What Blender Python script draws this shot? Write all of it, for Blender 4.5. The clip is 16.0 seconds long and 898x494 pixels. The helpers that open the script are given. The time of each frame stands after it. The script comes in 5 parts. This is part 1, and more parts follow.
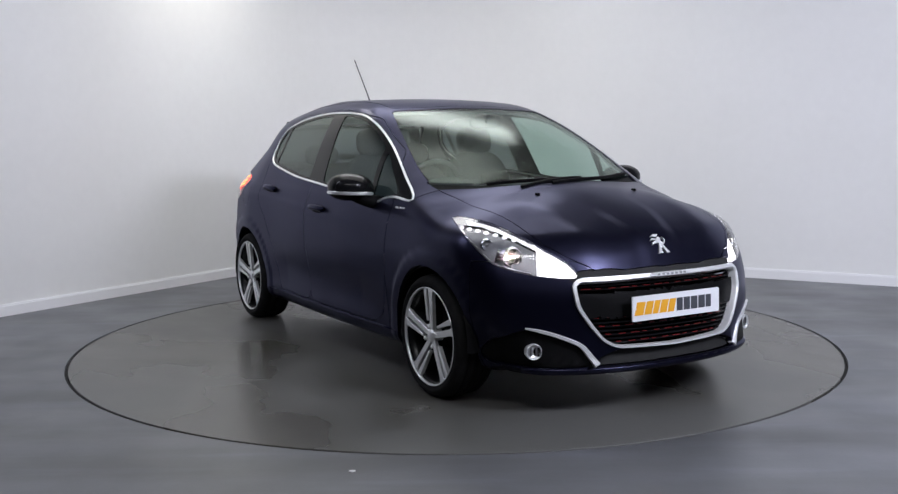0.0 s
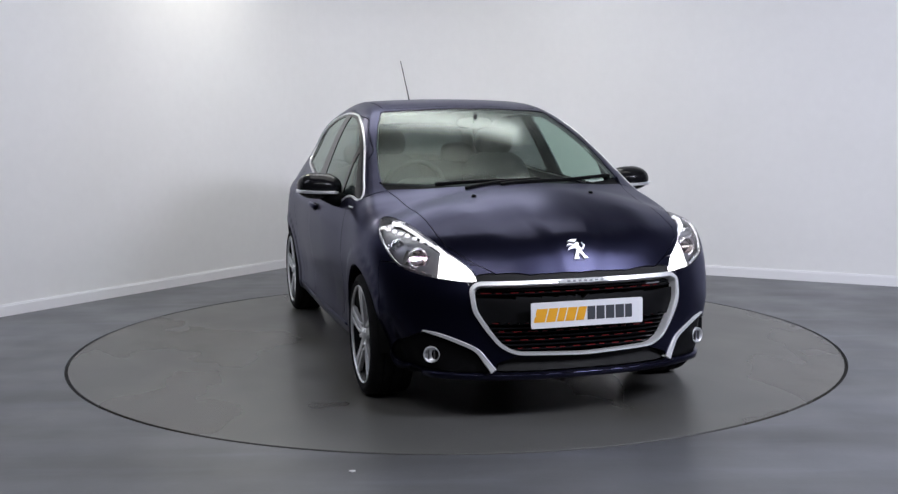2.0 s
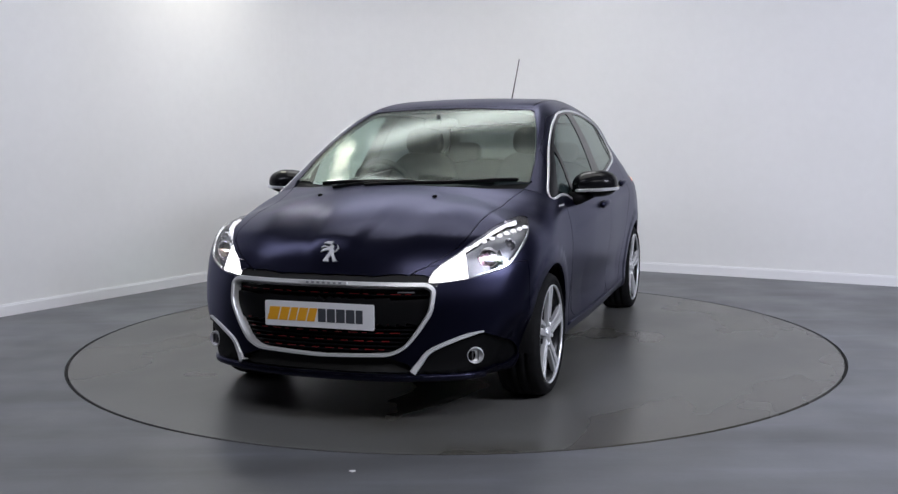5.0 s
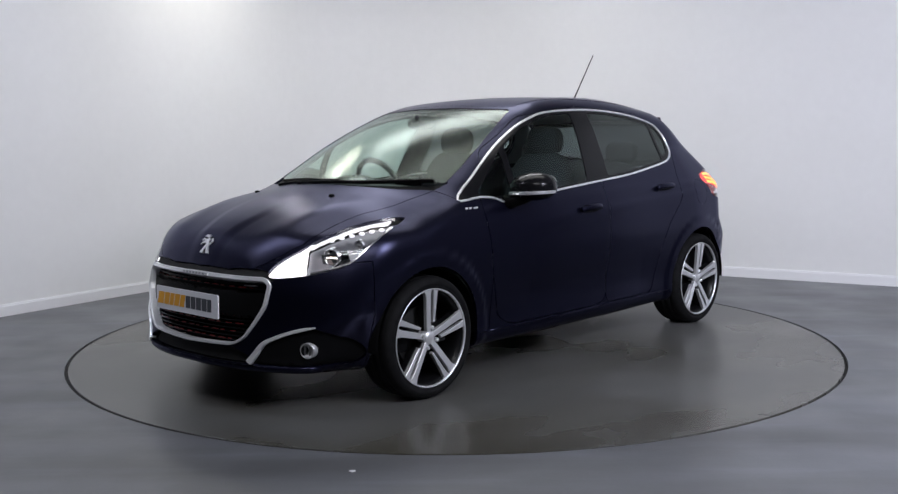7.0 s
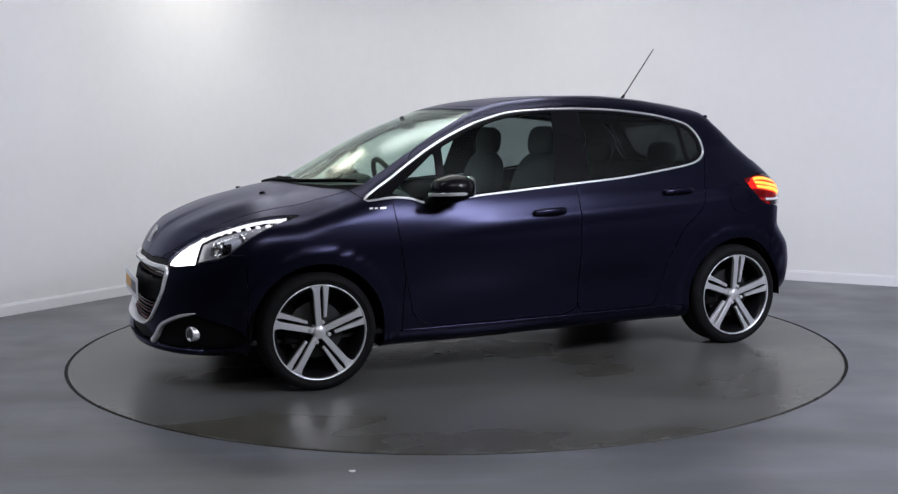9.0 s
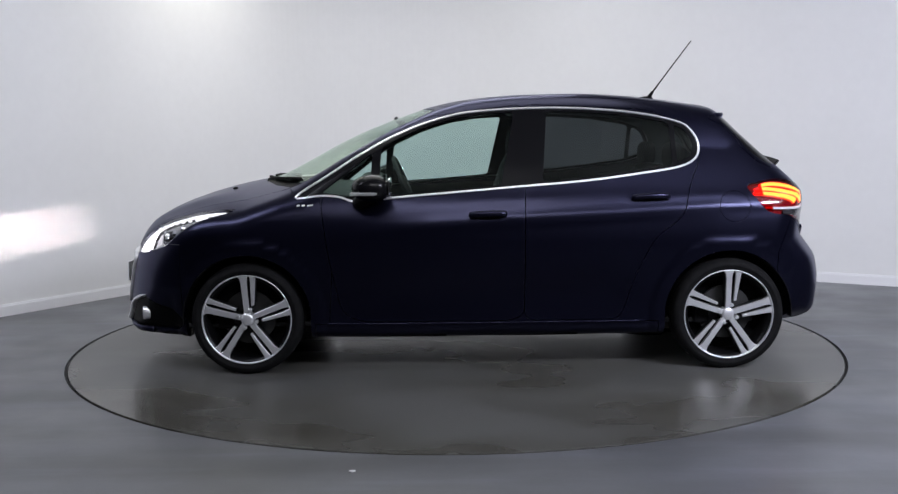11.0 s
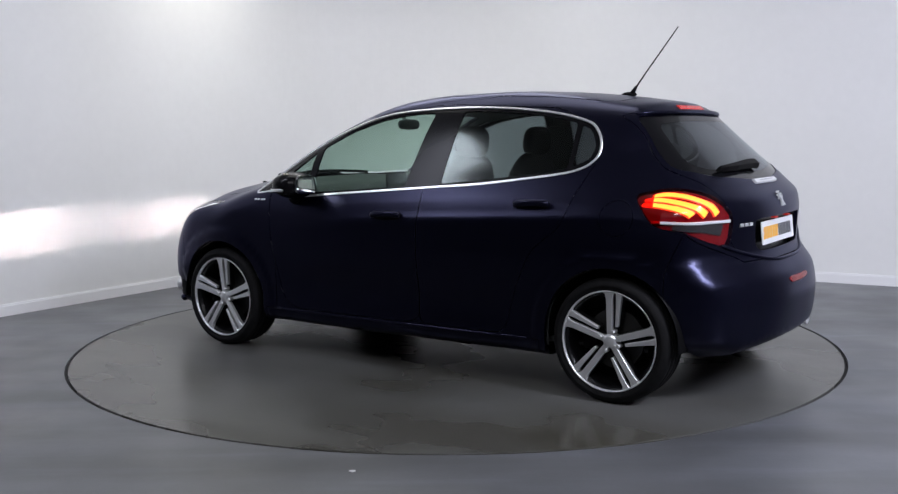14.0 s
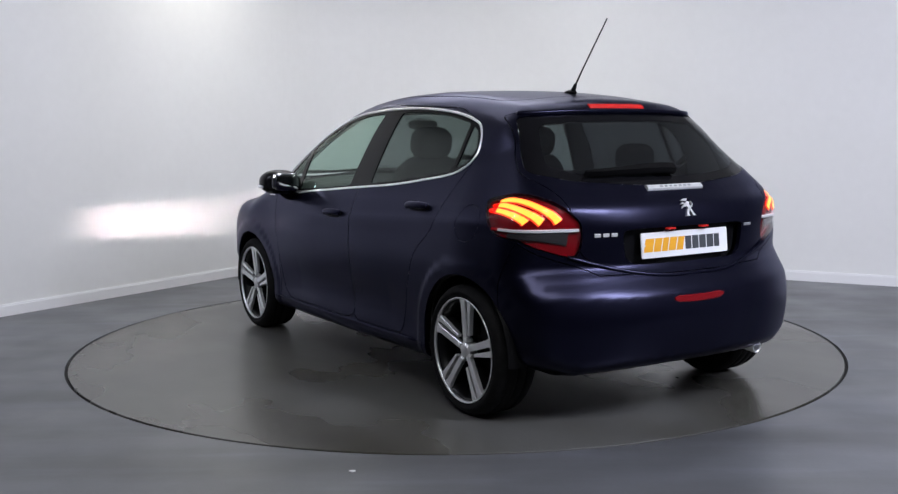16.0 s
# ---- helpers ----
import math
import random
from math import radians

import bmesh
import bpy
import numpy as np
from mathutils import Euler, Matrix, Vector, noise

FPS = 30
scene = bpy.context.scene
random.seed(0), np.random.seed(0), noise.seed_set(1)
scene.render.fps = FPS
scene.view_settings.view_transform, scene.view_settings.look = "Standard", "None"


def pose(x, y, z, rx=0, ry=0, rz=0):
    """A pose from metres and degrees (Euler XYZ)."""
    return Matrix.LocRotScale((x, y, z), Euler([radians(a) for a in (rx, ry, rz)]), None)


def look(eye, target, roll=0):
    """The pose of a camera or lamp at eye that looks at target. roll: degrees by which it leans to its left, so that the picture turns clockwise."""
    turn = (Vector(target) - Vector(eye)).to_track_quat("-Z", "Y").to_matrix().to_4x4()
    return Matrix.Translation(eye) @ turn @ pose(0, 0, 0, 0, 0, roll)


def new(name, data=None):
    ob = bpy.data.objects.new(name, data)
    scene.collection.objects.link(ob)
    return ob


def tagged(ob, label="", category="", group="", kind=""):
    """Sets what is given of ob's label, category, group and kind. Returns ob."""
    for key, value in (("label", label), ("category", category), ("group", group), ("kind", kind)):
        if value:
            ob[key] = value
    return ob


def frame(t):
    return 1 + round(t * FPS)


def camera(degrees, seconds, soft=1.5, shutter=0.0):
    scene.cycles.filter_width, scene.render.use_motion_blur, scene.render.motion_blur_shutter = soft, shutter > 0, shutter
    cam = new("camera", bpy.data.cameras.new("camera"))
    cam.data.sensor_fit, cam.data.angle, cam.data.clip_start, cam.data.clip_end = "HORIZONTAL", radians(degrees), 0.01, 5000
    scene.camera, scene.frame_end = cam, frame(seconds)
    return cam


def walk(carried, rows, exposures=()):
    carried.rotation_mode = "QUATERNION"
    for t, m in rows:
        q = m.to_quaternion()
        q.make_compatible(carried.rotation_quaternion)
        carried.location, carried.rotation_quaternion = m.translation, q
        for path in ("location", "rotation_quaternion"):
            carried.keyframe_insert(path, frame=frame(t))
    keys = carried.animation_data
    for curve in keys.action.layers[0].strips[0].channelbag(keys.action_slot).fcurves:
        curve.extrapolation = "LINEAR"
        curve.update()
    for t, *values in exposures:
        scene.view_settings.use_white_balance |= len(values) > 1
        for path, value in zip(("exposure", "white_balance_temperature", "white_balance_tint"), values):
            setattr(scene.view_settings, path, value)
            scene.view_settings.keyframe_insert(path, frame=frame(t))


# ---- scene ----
import collections

# ---------------------------------------------------------------- camera
CAM_POSE = pose(0, -6.0337, 1.2464, 90 - 6.411, 0, 0.305) @ pose(0, 0, 0, 0, 0, -0.60)
cam = camera(48.593, 16.0, soft=1.35)
walk(cam, [(0, CAM_POSE), (16, CAM_POSE)])

# heading of the turntable in degrees, by time
TURN = [(0.0, -59.2), (0.5, -60.36), (1.0, -63.19), (1.5, -67.5), (2.0, -73.4), (2.5, -79.2), (3.0, -85.2),
        (3.5, -91.1), (4.0, -97.1), (4.5, -103.05), (5.0, -109.0), (5.5, -114.95), (6.0, -120.85), (6.5, -126.7),
        (7.0, -132.7), (7.5, -138.5), (8.0, -144.4), (8.5, -150.3), (9.0, -156.1), (9.5, -161.9), (10.0, -167.7),
        (10.5, -173.45), (11.0, -179.25), (11.5, -185.05), (12.0, -190.8), (12.5, -196.45), (13.0, -202.2),
        (13.5, -208.0), (14.0, -213.9), (14.5, -219.8), (15.0, -225.8), (15.5, -231.6), (16.0, -237.7)]

# ---------------------------------------------------------------- world and lights
world = bpy.data.worlds.new("world")
world.use_nodes = True
scene.world = world
world.node_tree.nodes["Background"].inputs[0].default_value = (0.8, 0.85, 1.0, 1)
world.node_tree.nodes["Background"].inputs[1].default_value = 0.05
scene.view_settings.exposure = 0.0

CEILING = 3.3


def lamp(eye, target, sx, sy, watts, colour):
    data = bpy.data.lights.new("unseen_lamp", "AREA")
    data.shape, data.size, data.size_y, data.energy, data.color = "RECTANGLE", sx, sy, watts, colour
    ob = new("unseen_lamp", data)
    ob.matrix_world = look(eye, target)
    return ob


TOP = CEILING - 0.08
LAMPS = [((-1.86, 2.25, TOP), (-1.86, 2.26, 0), 0.30, 0.30, 10, (1.0, 0.97, 0.84)),
         ((-0.2, 1.75, TOP), (-0.2, 1.76, 0), 2.4, 0.9, 43, (0.95, 0.95, 0.97)),
         ((0.0, 0.0, TOP), (0.0, 0.01, 0), 2.8, 0.9, 24, (0.97, 0.97, 0.95)),
         # Last three are unseen and added: front of car, left wall, right wall.
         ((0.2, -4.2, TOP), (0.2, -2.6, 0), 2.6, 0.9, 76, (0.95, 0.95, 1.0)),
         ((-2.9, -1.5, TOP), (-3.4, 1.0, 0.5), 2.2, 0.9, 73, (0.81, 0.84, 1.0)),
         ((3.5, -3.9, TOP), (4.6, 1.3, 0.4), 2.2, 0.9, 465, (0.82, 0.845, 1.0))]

# ---------------------------------------------------------------- materials
def material(name, colour=(0.8, 0.8, 0.8), rough=0.5, metal=0.0, coat=0.0, emit=None, strength=0.0, spec=0.5):
    m = bpy.data.materials.new(name)
    m.use_nodes = True
    b = m.node_tree.nodes["Principled BSDF"]
    b.inputs["Base Color"].default_value = (*colour, 1)
    b.inputs["Roughness"].default_value = rough
    b.inputs["Metallic"].default_value = metal
    b.inputs["Coat Weight"].default_value = coat
    b.inputs["Coat Roughness"].default_value = 0.04
    b.inputs["Specular IOR Level"].default_value = spec
    if emit:
        b.inputs["Emission Color"].default_value = (*emit, 1)
        b.inputs["Emission Strength"].default_value = strength
    return m


def nodes_of(m):
    nt = m.node_tree
    return nt.nodes, nt.links, nt.nodes["Principled BSDF"]


def noise_mix(m, scale, lo, hi, c1, c2, detail=4.0, coords="Object", stretch=(1, 1, 1), target="Base Color"):
    n, l, b = nodes_of(m)
    tc = n.new("ShaderNodeTexCoord")
    mp = n.new("ShaderNodeMapping")
    mp.inputs["Scale"].default_value = stretch
    tx = n.new("ShaderNodeTexNoise")
    tx.inputs["Scale"].default_value, tx.inputs["Detail"].default_value = scale, detail
    cr = n.new("ShaderNodeValToRGB")
    cr.color_ramp.elements[0].position, cr.color_ramp.elements[1].position = lo, hi
    cr.color_ramp.elements[0].color, cr.color_ramp.elements[1].color = (*c1, 1), (*c2, 1)
    l.new(tc.outputs[coords], mp.inputs["Vector"])
    l.new(mp.outputs[0], tx.inputs["Vector"])
    l.new(tx.outputs["Fac"], cr.inputs[0])
    if target:
        l.new(cr.outputs[0], b.inputs[target])
    return cr


def bump(m, scale, strength, dist=0.002, detail=3.0):
    n, l, b = nodes_of(m)
    tc = n.new("ShaderNodeTexCoord")
    tx = n.new("ShaderNodeTexNoise")
    tx.inputs["Scale"].default_value, tx.inputs["Detail"].default_value = scale, detail
    bp = n.new("ShaderNodeBump")
    bp.inputs["Strength"].default_value, bp.inputs["Distance"].default_value = strength, dist
    l.new(tc.outputs["Object"], tx.inputs["Vector"])
    l.new(tx.outputs["Fac"], bp.inputs["Height"])
    l.new(bp.outputs[0], b.inputs["Normal"])


def layered(m, layers, target="Base Color"):
    """Multiplies several colour ramps into one base colour."""
    n, l, b = nodes_of(m)
    last = layers[0].outputs[0]
    for cr in layers[1:]:
        mx = n.new("ShaderNodeMix")
        mx.data_type, mx.blend_type = "RGBA", "MULTIPLY"
        mx.inputs[0].default_value = 1.0
        l.new(last, mx.inputs[6])
        l.new(cr.outputs[0], mx.inputs[7])
        last = mx.outputs[2]
    l.new(last, b.inputs[target])


def glass(name, tint, gloss_rough=0.0, f0=0.06, sheen=(0.90, 1.0, 0.93)):
    """Thin pane: tinted see-through, with a gloss that grows towards grazing alike from both sides."""
    m = bpy.data.materials.new(name)
    m.use_nodes = True
    n, l = m.node_tree.nodes, m.node_tree.links
    n.remove(n["Principled BSDF"])
    out = n["Material Output"]
    tr, gl, lw, mx = n.new("ShaderNodeBsdfTransparent"), n.new("ShaderNodeBsdfGlossy"), n.new("ShaderNodeLayerWeight"), n.new("ShaderNodeMixShader")
    tr.inputs[0].default_value = (*tint, 1)
    gl.inputs["Roughness"].default_value = gloss_rough
    gl.inputs["Color"].default_value = (*sheen, 1)
    lw.inputs["Blend"].default_value = 0.5
    po, ma = n.new("ShaderNodeMath"), n.new("ShaderNodeMath")
    po.operation, ma.operation = "POWER", "MULTIPLY_ADD"
    po.inputs[1].default_value = 5.0
    ma.inputs[1].default_value, ma.inputs[2].default_value = 0.85 * (1 - f0), f0
    l.new(lw.outputs["Facing"], po.inputs[0])
    l.new(po.outputs[0], ma.inputs[0])
    l.new(ma.outputs[0], mx.inputs[0])
    l.new(tr.outputs[0], mx.inputs[1])
    l.new(gl.outputs[0], mx.inputs[2])
    l.new(mx.outputs[0], out.inputs[0])
    return m


M_PAINT = material("dark_blue_metallic_paint", (0.005, 0.005, 0.018), 0.30, 0.9, 0.34)
noise_mix(M_PAINT, 900, 0.35, 0.7, (0.0031, 0.0034, 0.0140), (0.0078, 0.0084, 0.0345), 2.0)
nodes_of(M_PAINT)[2].inputs["Coat Roughness"].default_value = 0.28
nodes_of(M_PAINT)[2].inputs["Specular Tint"].default_value = (0.52, 0.53, 0.68, 1)
M_GLOSSBLACK = material("gloss_black", (0.005, 0.005, 0.006), 0.22, 0.0, 0.0, spec=0.15)
M_BLACK = material("black_plastic", (0.004, 0.004, 0.0045), 0.5, spec=0.06)
bump(M_BLACK, 400, 0.15)
M_CHROME = material("chrome", (0.92, 0.93, 0.94), 0.32, 0.85)
M_SATIN = material("satin_chrome", (0.86, 0.87, 0.88), 0.36, 0.6)
M_ALLOY = material("machined_alloy", (0.78, 0.79, 0.80), 0.36, 0.75)
M_RIMBLACK = material("black_rim_paint", (0.004, 0.004, 0.0045), 0.3, 0.0, 0.0, spec=0.2)
M_MIRROR = material("mirror_glass", (0.85, 0.88, 0.88), 0.02, 1.0)
M_RUBBER = material("tyre_rubber", (0.006, 0.006, 0.0065), 0.75, spec=0.12)
noise_mix(M_RUBBER, 30, 0.3, 0.8, (0.0045, 0.0045, 0.005), (0.009, 0.009, 0.0095))
M_STEEL = material("brake_steel", (0.30, 0.30, 0.31), 0.4, 1.0)
M_DISCMETAL = material("dull_brake_disc", (0.05, 0.05, 0.05), 0.5, 0.8)
M_SCREEN = glass("windscreen_glass", (0.58, 0.70, 0.62), 0.19, 0.036)
M_SIDEGLASS = glass("side_glass", (0.68, 0.80, 0.77), 0.14, 0.028)
M_FRIT = material("black_glass_print", (0.004, 0.004, 0.005), 0.12, spec=0.2)
M_LAMPLINE = material("bright_lamp_line", (0.80, 0.80, 0.82), 0.35, 0.2)
M_PRIVACY = glass("privacy_glass", (0.20, 0.22, 0.23), 0.12, 0.05)
M_REARGLASS = glass("dark_rear_glass", (0.13, 0.145, 0.15), 0.16, 0.08, (0.90, 0.95, 1.0))
M_CLEAR = glass("clear_lens", (0.96, 0.96, 0.97), 0.02, 0.03, (1, 1, 1))
M_REDGLASS = glass("red_clear_plastic", (0.80, 0.02, 0.03), 0.03, 0.04, (1, 1, 1))
M_SMOKE = material("smoked_lamp", (0.03, 0.028, 0.03), 0.15)
M_TRIM = material("interior_dark_plastic", (0.030, 0.032, 0.035), 0.7)
bump(M_TRIM, 250, 0.2)
M_FABRIC = material("seat_fabric", (0.032, 0.034, 0.040), 0.9)
bump(M_FABRIC, 300, 0.4)
M_LINER = material("grey_headliner", (0.30, 0.32, 0.33), 0.9)
M_RED = material("red_lens", (0.17, 0.003, 0.006), 0.2, 0.0, 0.0, spec=0.3)
M_REDLINE = material("red_trim", (0.11, 0.004, 0.005), 0.5, spec=0.2)
M_PLATE = material("white_number_plate", (0.72, 0.73, 0.76), 0.35)
M_ORANGE = material("orange_lettering", (0.75, 0.36, 0.02), 0.4)
M_DARKTXT = material("dark_grey_lettering", (0.05, 0.055, 0.065), 0.4)
M_DRL = material("daylight_lamp_glare", (0.9, 0.9, 0.9), 0.3, emit=(1.0, 0.97, 1.0), strength=2.6)
M_DRLTOP = material("daylight_light_guide", (0.8, 0.8, 0.82), 0.25, emit=(0.96, 0.96, 1.0), strength=0.95)
M_BEZEL = material("dark_lamp_bezel", (0.20, 0.205, 0.22), 0.33, 0.5)
M_BULB = material("headlamp_bulb", (0.9, 0.9, 0.9), 0.3, emit=(1.0, 0.80, 0.77), strength=62000.0)
M_TAIL = material("tail_lamp_glow", (0.5, 0.05, 0.02), 0.3, emit=(1.0, 0.035, 0.01), strength=1.6)
M_TAILHOT = material("tail_lamp_core", (0.5, 0.1, 0.02), 0.3, emit=(1.0, 0.33, 0.035), strength=2.6)
M_STOP = material("high_stop_lamp", (0.35, 0.01, 0.01), 0.2, emit=(1.0, 0.05, 0.04), strength=0.22)
M_REFLECTOR = material("lamp_reflector", (0.75, 0.76, 0.78), 0.18, 1.0)
M_LAMPGREY = material("lamp_bezel", (0.36, 0.37, 0.40), 0.32, 0.5)

M_WALL = material("white_wall_paint", (0.74, 0.74, 0.73), 0.75)
layered(M_WALL, [noise_mix(M_WALL, 0.8, 0.3, 0.75, (0.735, 0.735, 0.725), (0.775, 0.775, 0.77), target=None),
                 noise_mix(M_WALL, 14, 0.3, 0.8, (0.975, 0.975, 0.975), (1, 1, 1), target=None)])
bump(M_WALL, 120, 0.12)
M_CEIL = material("ceiling_paint", (0.55, 0.55, 0.54), 0.8)
M_SKIRT = material("white_skirting_gloss", (0.78, 0.78, 0.79), 0.4)
# Grey chosen for what the car's sides reflect.
M_DARKWALL = material("unseen_wall_grey", (0.13, 0.13, 0.15), 0.9)
noise_mix(M_DARKWALL, 3, 0.3, 0.7, (0.11, 0.11, 0.125), (0.15, 0.15, 0.17))
M_FLOOR = material("grey_painted_floor", (0.16, 0.165, 0.17), 0.4)
layered(M_FLOOR, [noise_mix(M_FLOOR, 0.8, 0.3, 0.72, (0.094, 0.098, 0.108), (0.128, 0.134, 0.150), 3.0, target=None),
                  noise_mix(M_FLOOR, 1.6, 0.38, 0.60, (0.74, 0.73, 0.71), (1, 1, 1), 4.5, stretch=(0.40, 2.0, 1), target=None),
                  noise_mix(M_FLOOR, 2.3, 0.56, 0.70, (1, 1, 1), (1.22, 1.24, 1.28), 5.0, stretch=(0.30, 2.6, 1), target=None),
                  noise_mix(M_FLOOR, 45, 0.3, 0.8, (0.93, 0.93, 0.93), (1, 1, 1), target=None)])
noise_mix(M_FLOOR, 1.8, 0.3, 0.7, (0.30, 0.30, 0.30), (0.46, 0.46, 0.46), 3.0, target="Roughness")
bump(M_FLOOR, 60, 0.06)
M_DISC = material("turntable_painted_deck", (0.16, 0.16, 0.155), 0.35)
layered(M_DISC, [noise_mix(M_DISC, 0.7, 0.35, 0.7, (0.084, 0.084, 0.081), (0.104, 0.104, 0.100), 3.0, target=None),
                 noise_mix(M_DISC, 0.65, 0.34, 0.56, (0.56, 0.53, 0.42), (1, 1, 1), 3.5, stretch=(1, 1.5, 1), target=None),
                 noise_mix(M_DISC, 40, 0.3, 0.8, (0.93, 0.93, 0.93), (1, 1, 1), target=None)])
noise_mix(M_DISC, 0.65, 0.34, 0.56, (0.20, 0.20, 0.20), (0.36, 0.36, 0.36), 3.5, stretch=(1, 1.5, 1), target="Roughness")
# For the seal, the intake and the shade strip below the bonnet edge.
M_GAP = material("black_rubber_and_shade", (0.006, 0.006, 0.006), 0.8)

# ---------------------------------------------------------------- mesh helpers
def part(name, bm, mat, parent=None, label="", smooth=False):
    me = bpy.data.meshes.new(name)
    bm.to_mesh(me)
    bm.free()
    mats = mat if isinstance(mat, (list, tuple)) else [mat]
    for m in mats:
        me.materials.append(m)
    if smooth:
        me.shade_smooth()
    ob = new(name, me)
    if parent:
        ob.parent = parent
    return tagged(ob, label) if label else ob


def box(bm, x0, x1, y0, y1, z0, z1, m=None, bevel=0.0, seg=2):
    r = bmesh.ops.create_cube(bm, size=1)
    for v in r["verts"]:
        v.co = Vector((x0 + (v.co.x + .5) * (x1 - x0), y0 + (v.co.y + .5) * (y1 - y0), z0 + (v.co.z + .5) * (z1 - z0)))
    vs = r["verts"]
    if bevel:
        es = list({e for v in vs for e in v.link_edges})
        out = bmesh.ops.bevel(bm, geom=es, offset=bevel, segments=seg, affect="EDGES", profile=0.5)
        vs = list({v for f in out["faces"] for v in f.verts} | {v for v in vs if v.is_valid})
    if m is not None:
        bmesh.ops.transform(bm, matrix=m, verts=vs)
    return vs


def prism(bm, pts, z0, z1):
    """Closed prism over a plan polygon."""
    lo = [bm.verts.new((x, y, z0)) for x, y in pts]
    hi = [bm.verts.new((x, y, z1)) for x, y in pts]
    n = len(pts)
    bm.faces.new(lo[::-1])
    bm.faces.new(hi)
    for i in range(n):
        bm.faces.new((lo[i], lo[(i + 1) % n], hi[(i + 1) % n], hi[i]))
    bmesh.ops.recalc_face_normals(bm, faces=bm.faces)


def lathe(bm, profile, n=48, m=None, closed=False):
    """Turns a profile of (radius, height) about the local z axis."""
    rings = []
    for r, h in profile:
        rings.append([bm.verts.new((r * math.cos(2 * math.pi * i / n), r * math.sin(2 * math.pi * i / n), h)) for i in range(n)])
    if closed:
        rings.append(rings[0])
    for a, b in zip(rings, rings[1:]):
        for i in range(n):
            bm.faces.new((a[i], a[(i + 1) % n], b[(i + 1) % n], b[i]))
    if m is not None:
        bmesh.ops.transform(bm, matrix=m, verts=[v for r in rings[:len(profile)] for v in r])
    return rings


# ---------------------------------------------------------------- the room
# plan of the back corner: straight wall, blunt corner, straight wall
LEFT_A, CORNER_A, CORNER_B, RIGHT_B = (-4.00, -0.32), (-1.72, 3.278), (0.30, 3.762), (5.20, 0.960)
BACK_A, BACK_B = (-6.6, -8.2), (7.4, -8.2)


def bend_between(a, corner, b, n=40):
    """A bend that leaves a towards the corner and runs out straight at b."""
    out = []
    for i in range(n + 1):
        t = i / n
        out.append(tuple((1 - t) ** 2 * a[k] + 2 * t * (1 - t) * corner[k] + t * t * b[k] for k in (0, 1)))
    return out


WALL_LINE = [LEFT_A] + bend_between(CORNER_A, (-0.96, 4.48), CORNER_B) + [RIGHT_B]


def band(bm, line, z0, z1, thick, side=1):
    """A wall of even thickness along an open plan line."""
    n = len(line)
    outer = []
    for i, p in enumerate(line):
        a, b = Vector(line[max(i - 1, 0)]), Vector(line[min(i + 1, n - 1)])
        d = (b - a).normalized()
        outer.append((p[0] - d.y * thick * side, p[1] + d.x * thick * side))
    for i in range(n - 1):
        q = [line[i], line[i + 1], outer[i + 1], outer[i]]
        lo = [bm.verts.new((x, y, z0)) for x, y in q]
        hi = [bm.verts.new((x, y, z1)) for x, y in q]
        for f in ((lo[0], lo[1], hi[1], hi[0]), (lo[2], lo[3], hi[3], hi[2]), hi, lo[::-1]):
            bm.faces.new(f)
    bmesh.ops.remove_doubles(bm, verts=bm.verts, dist=1e-5)
    bmesh.ops.recalc_face_normals(bm, faces=bm.faces)


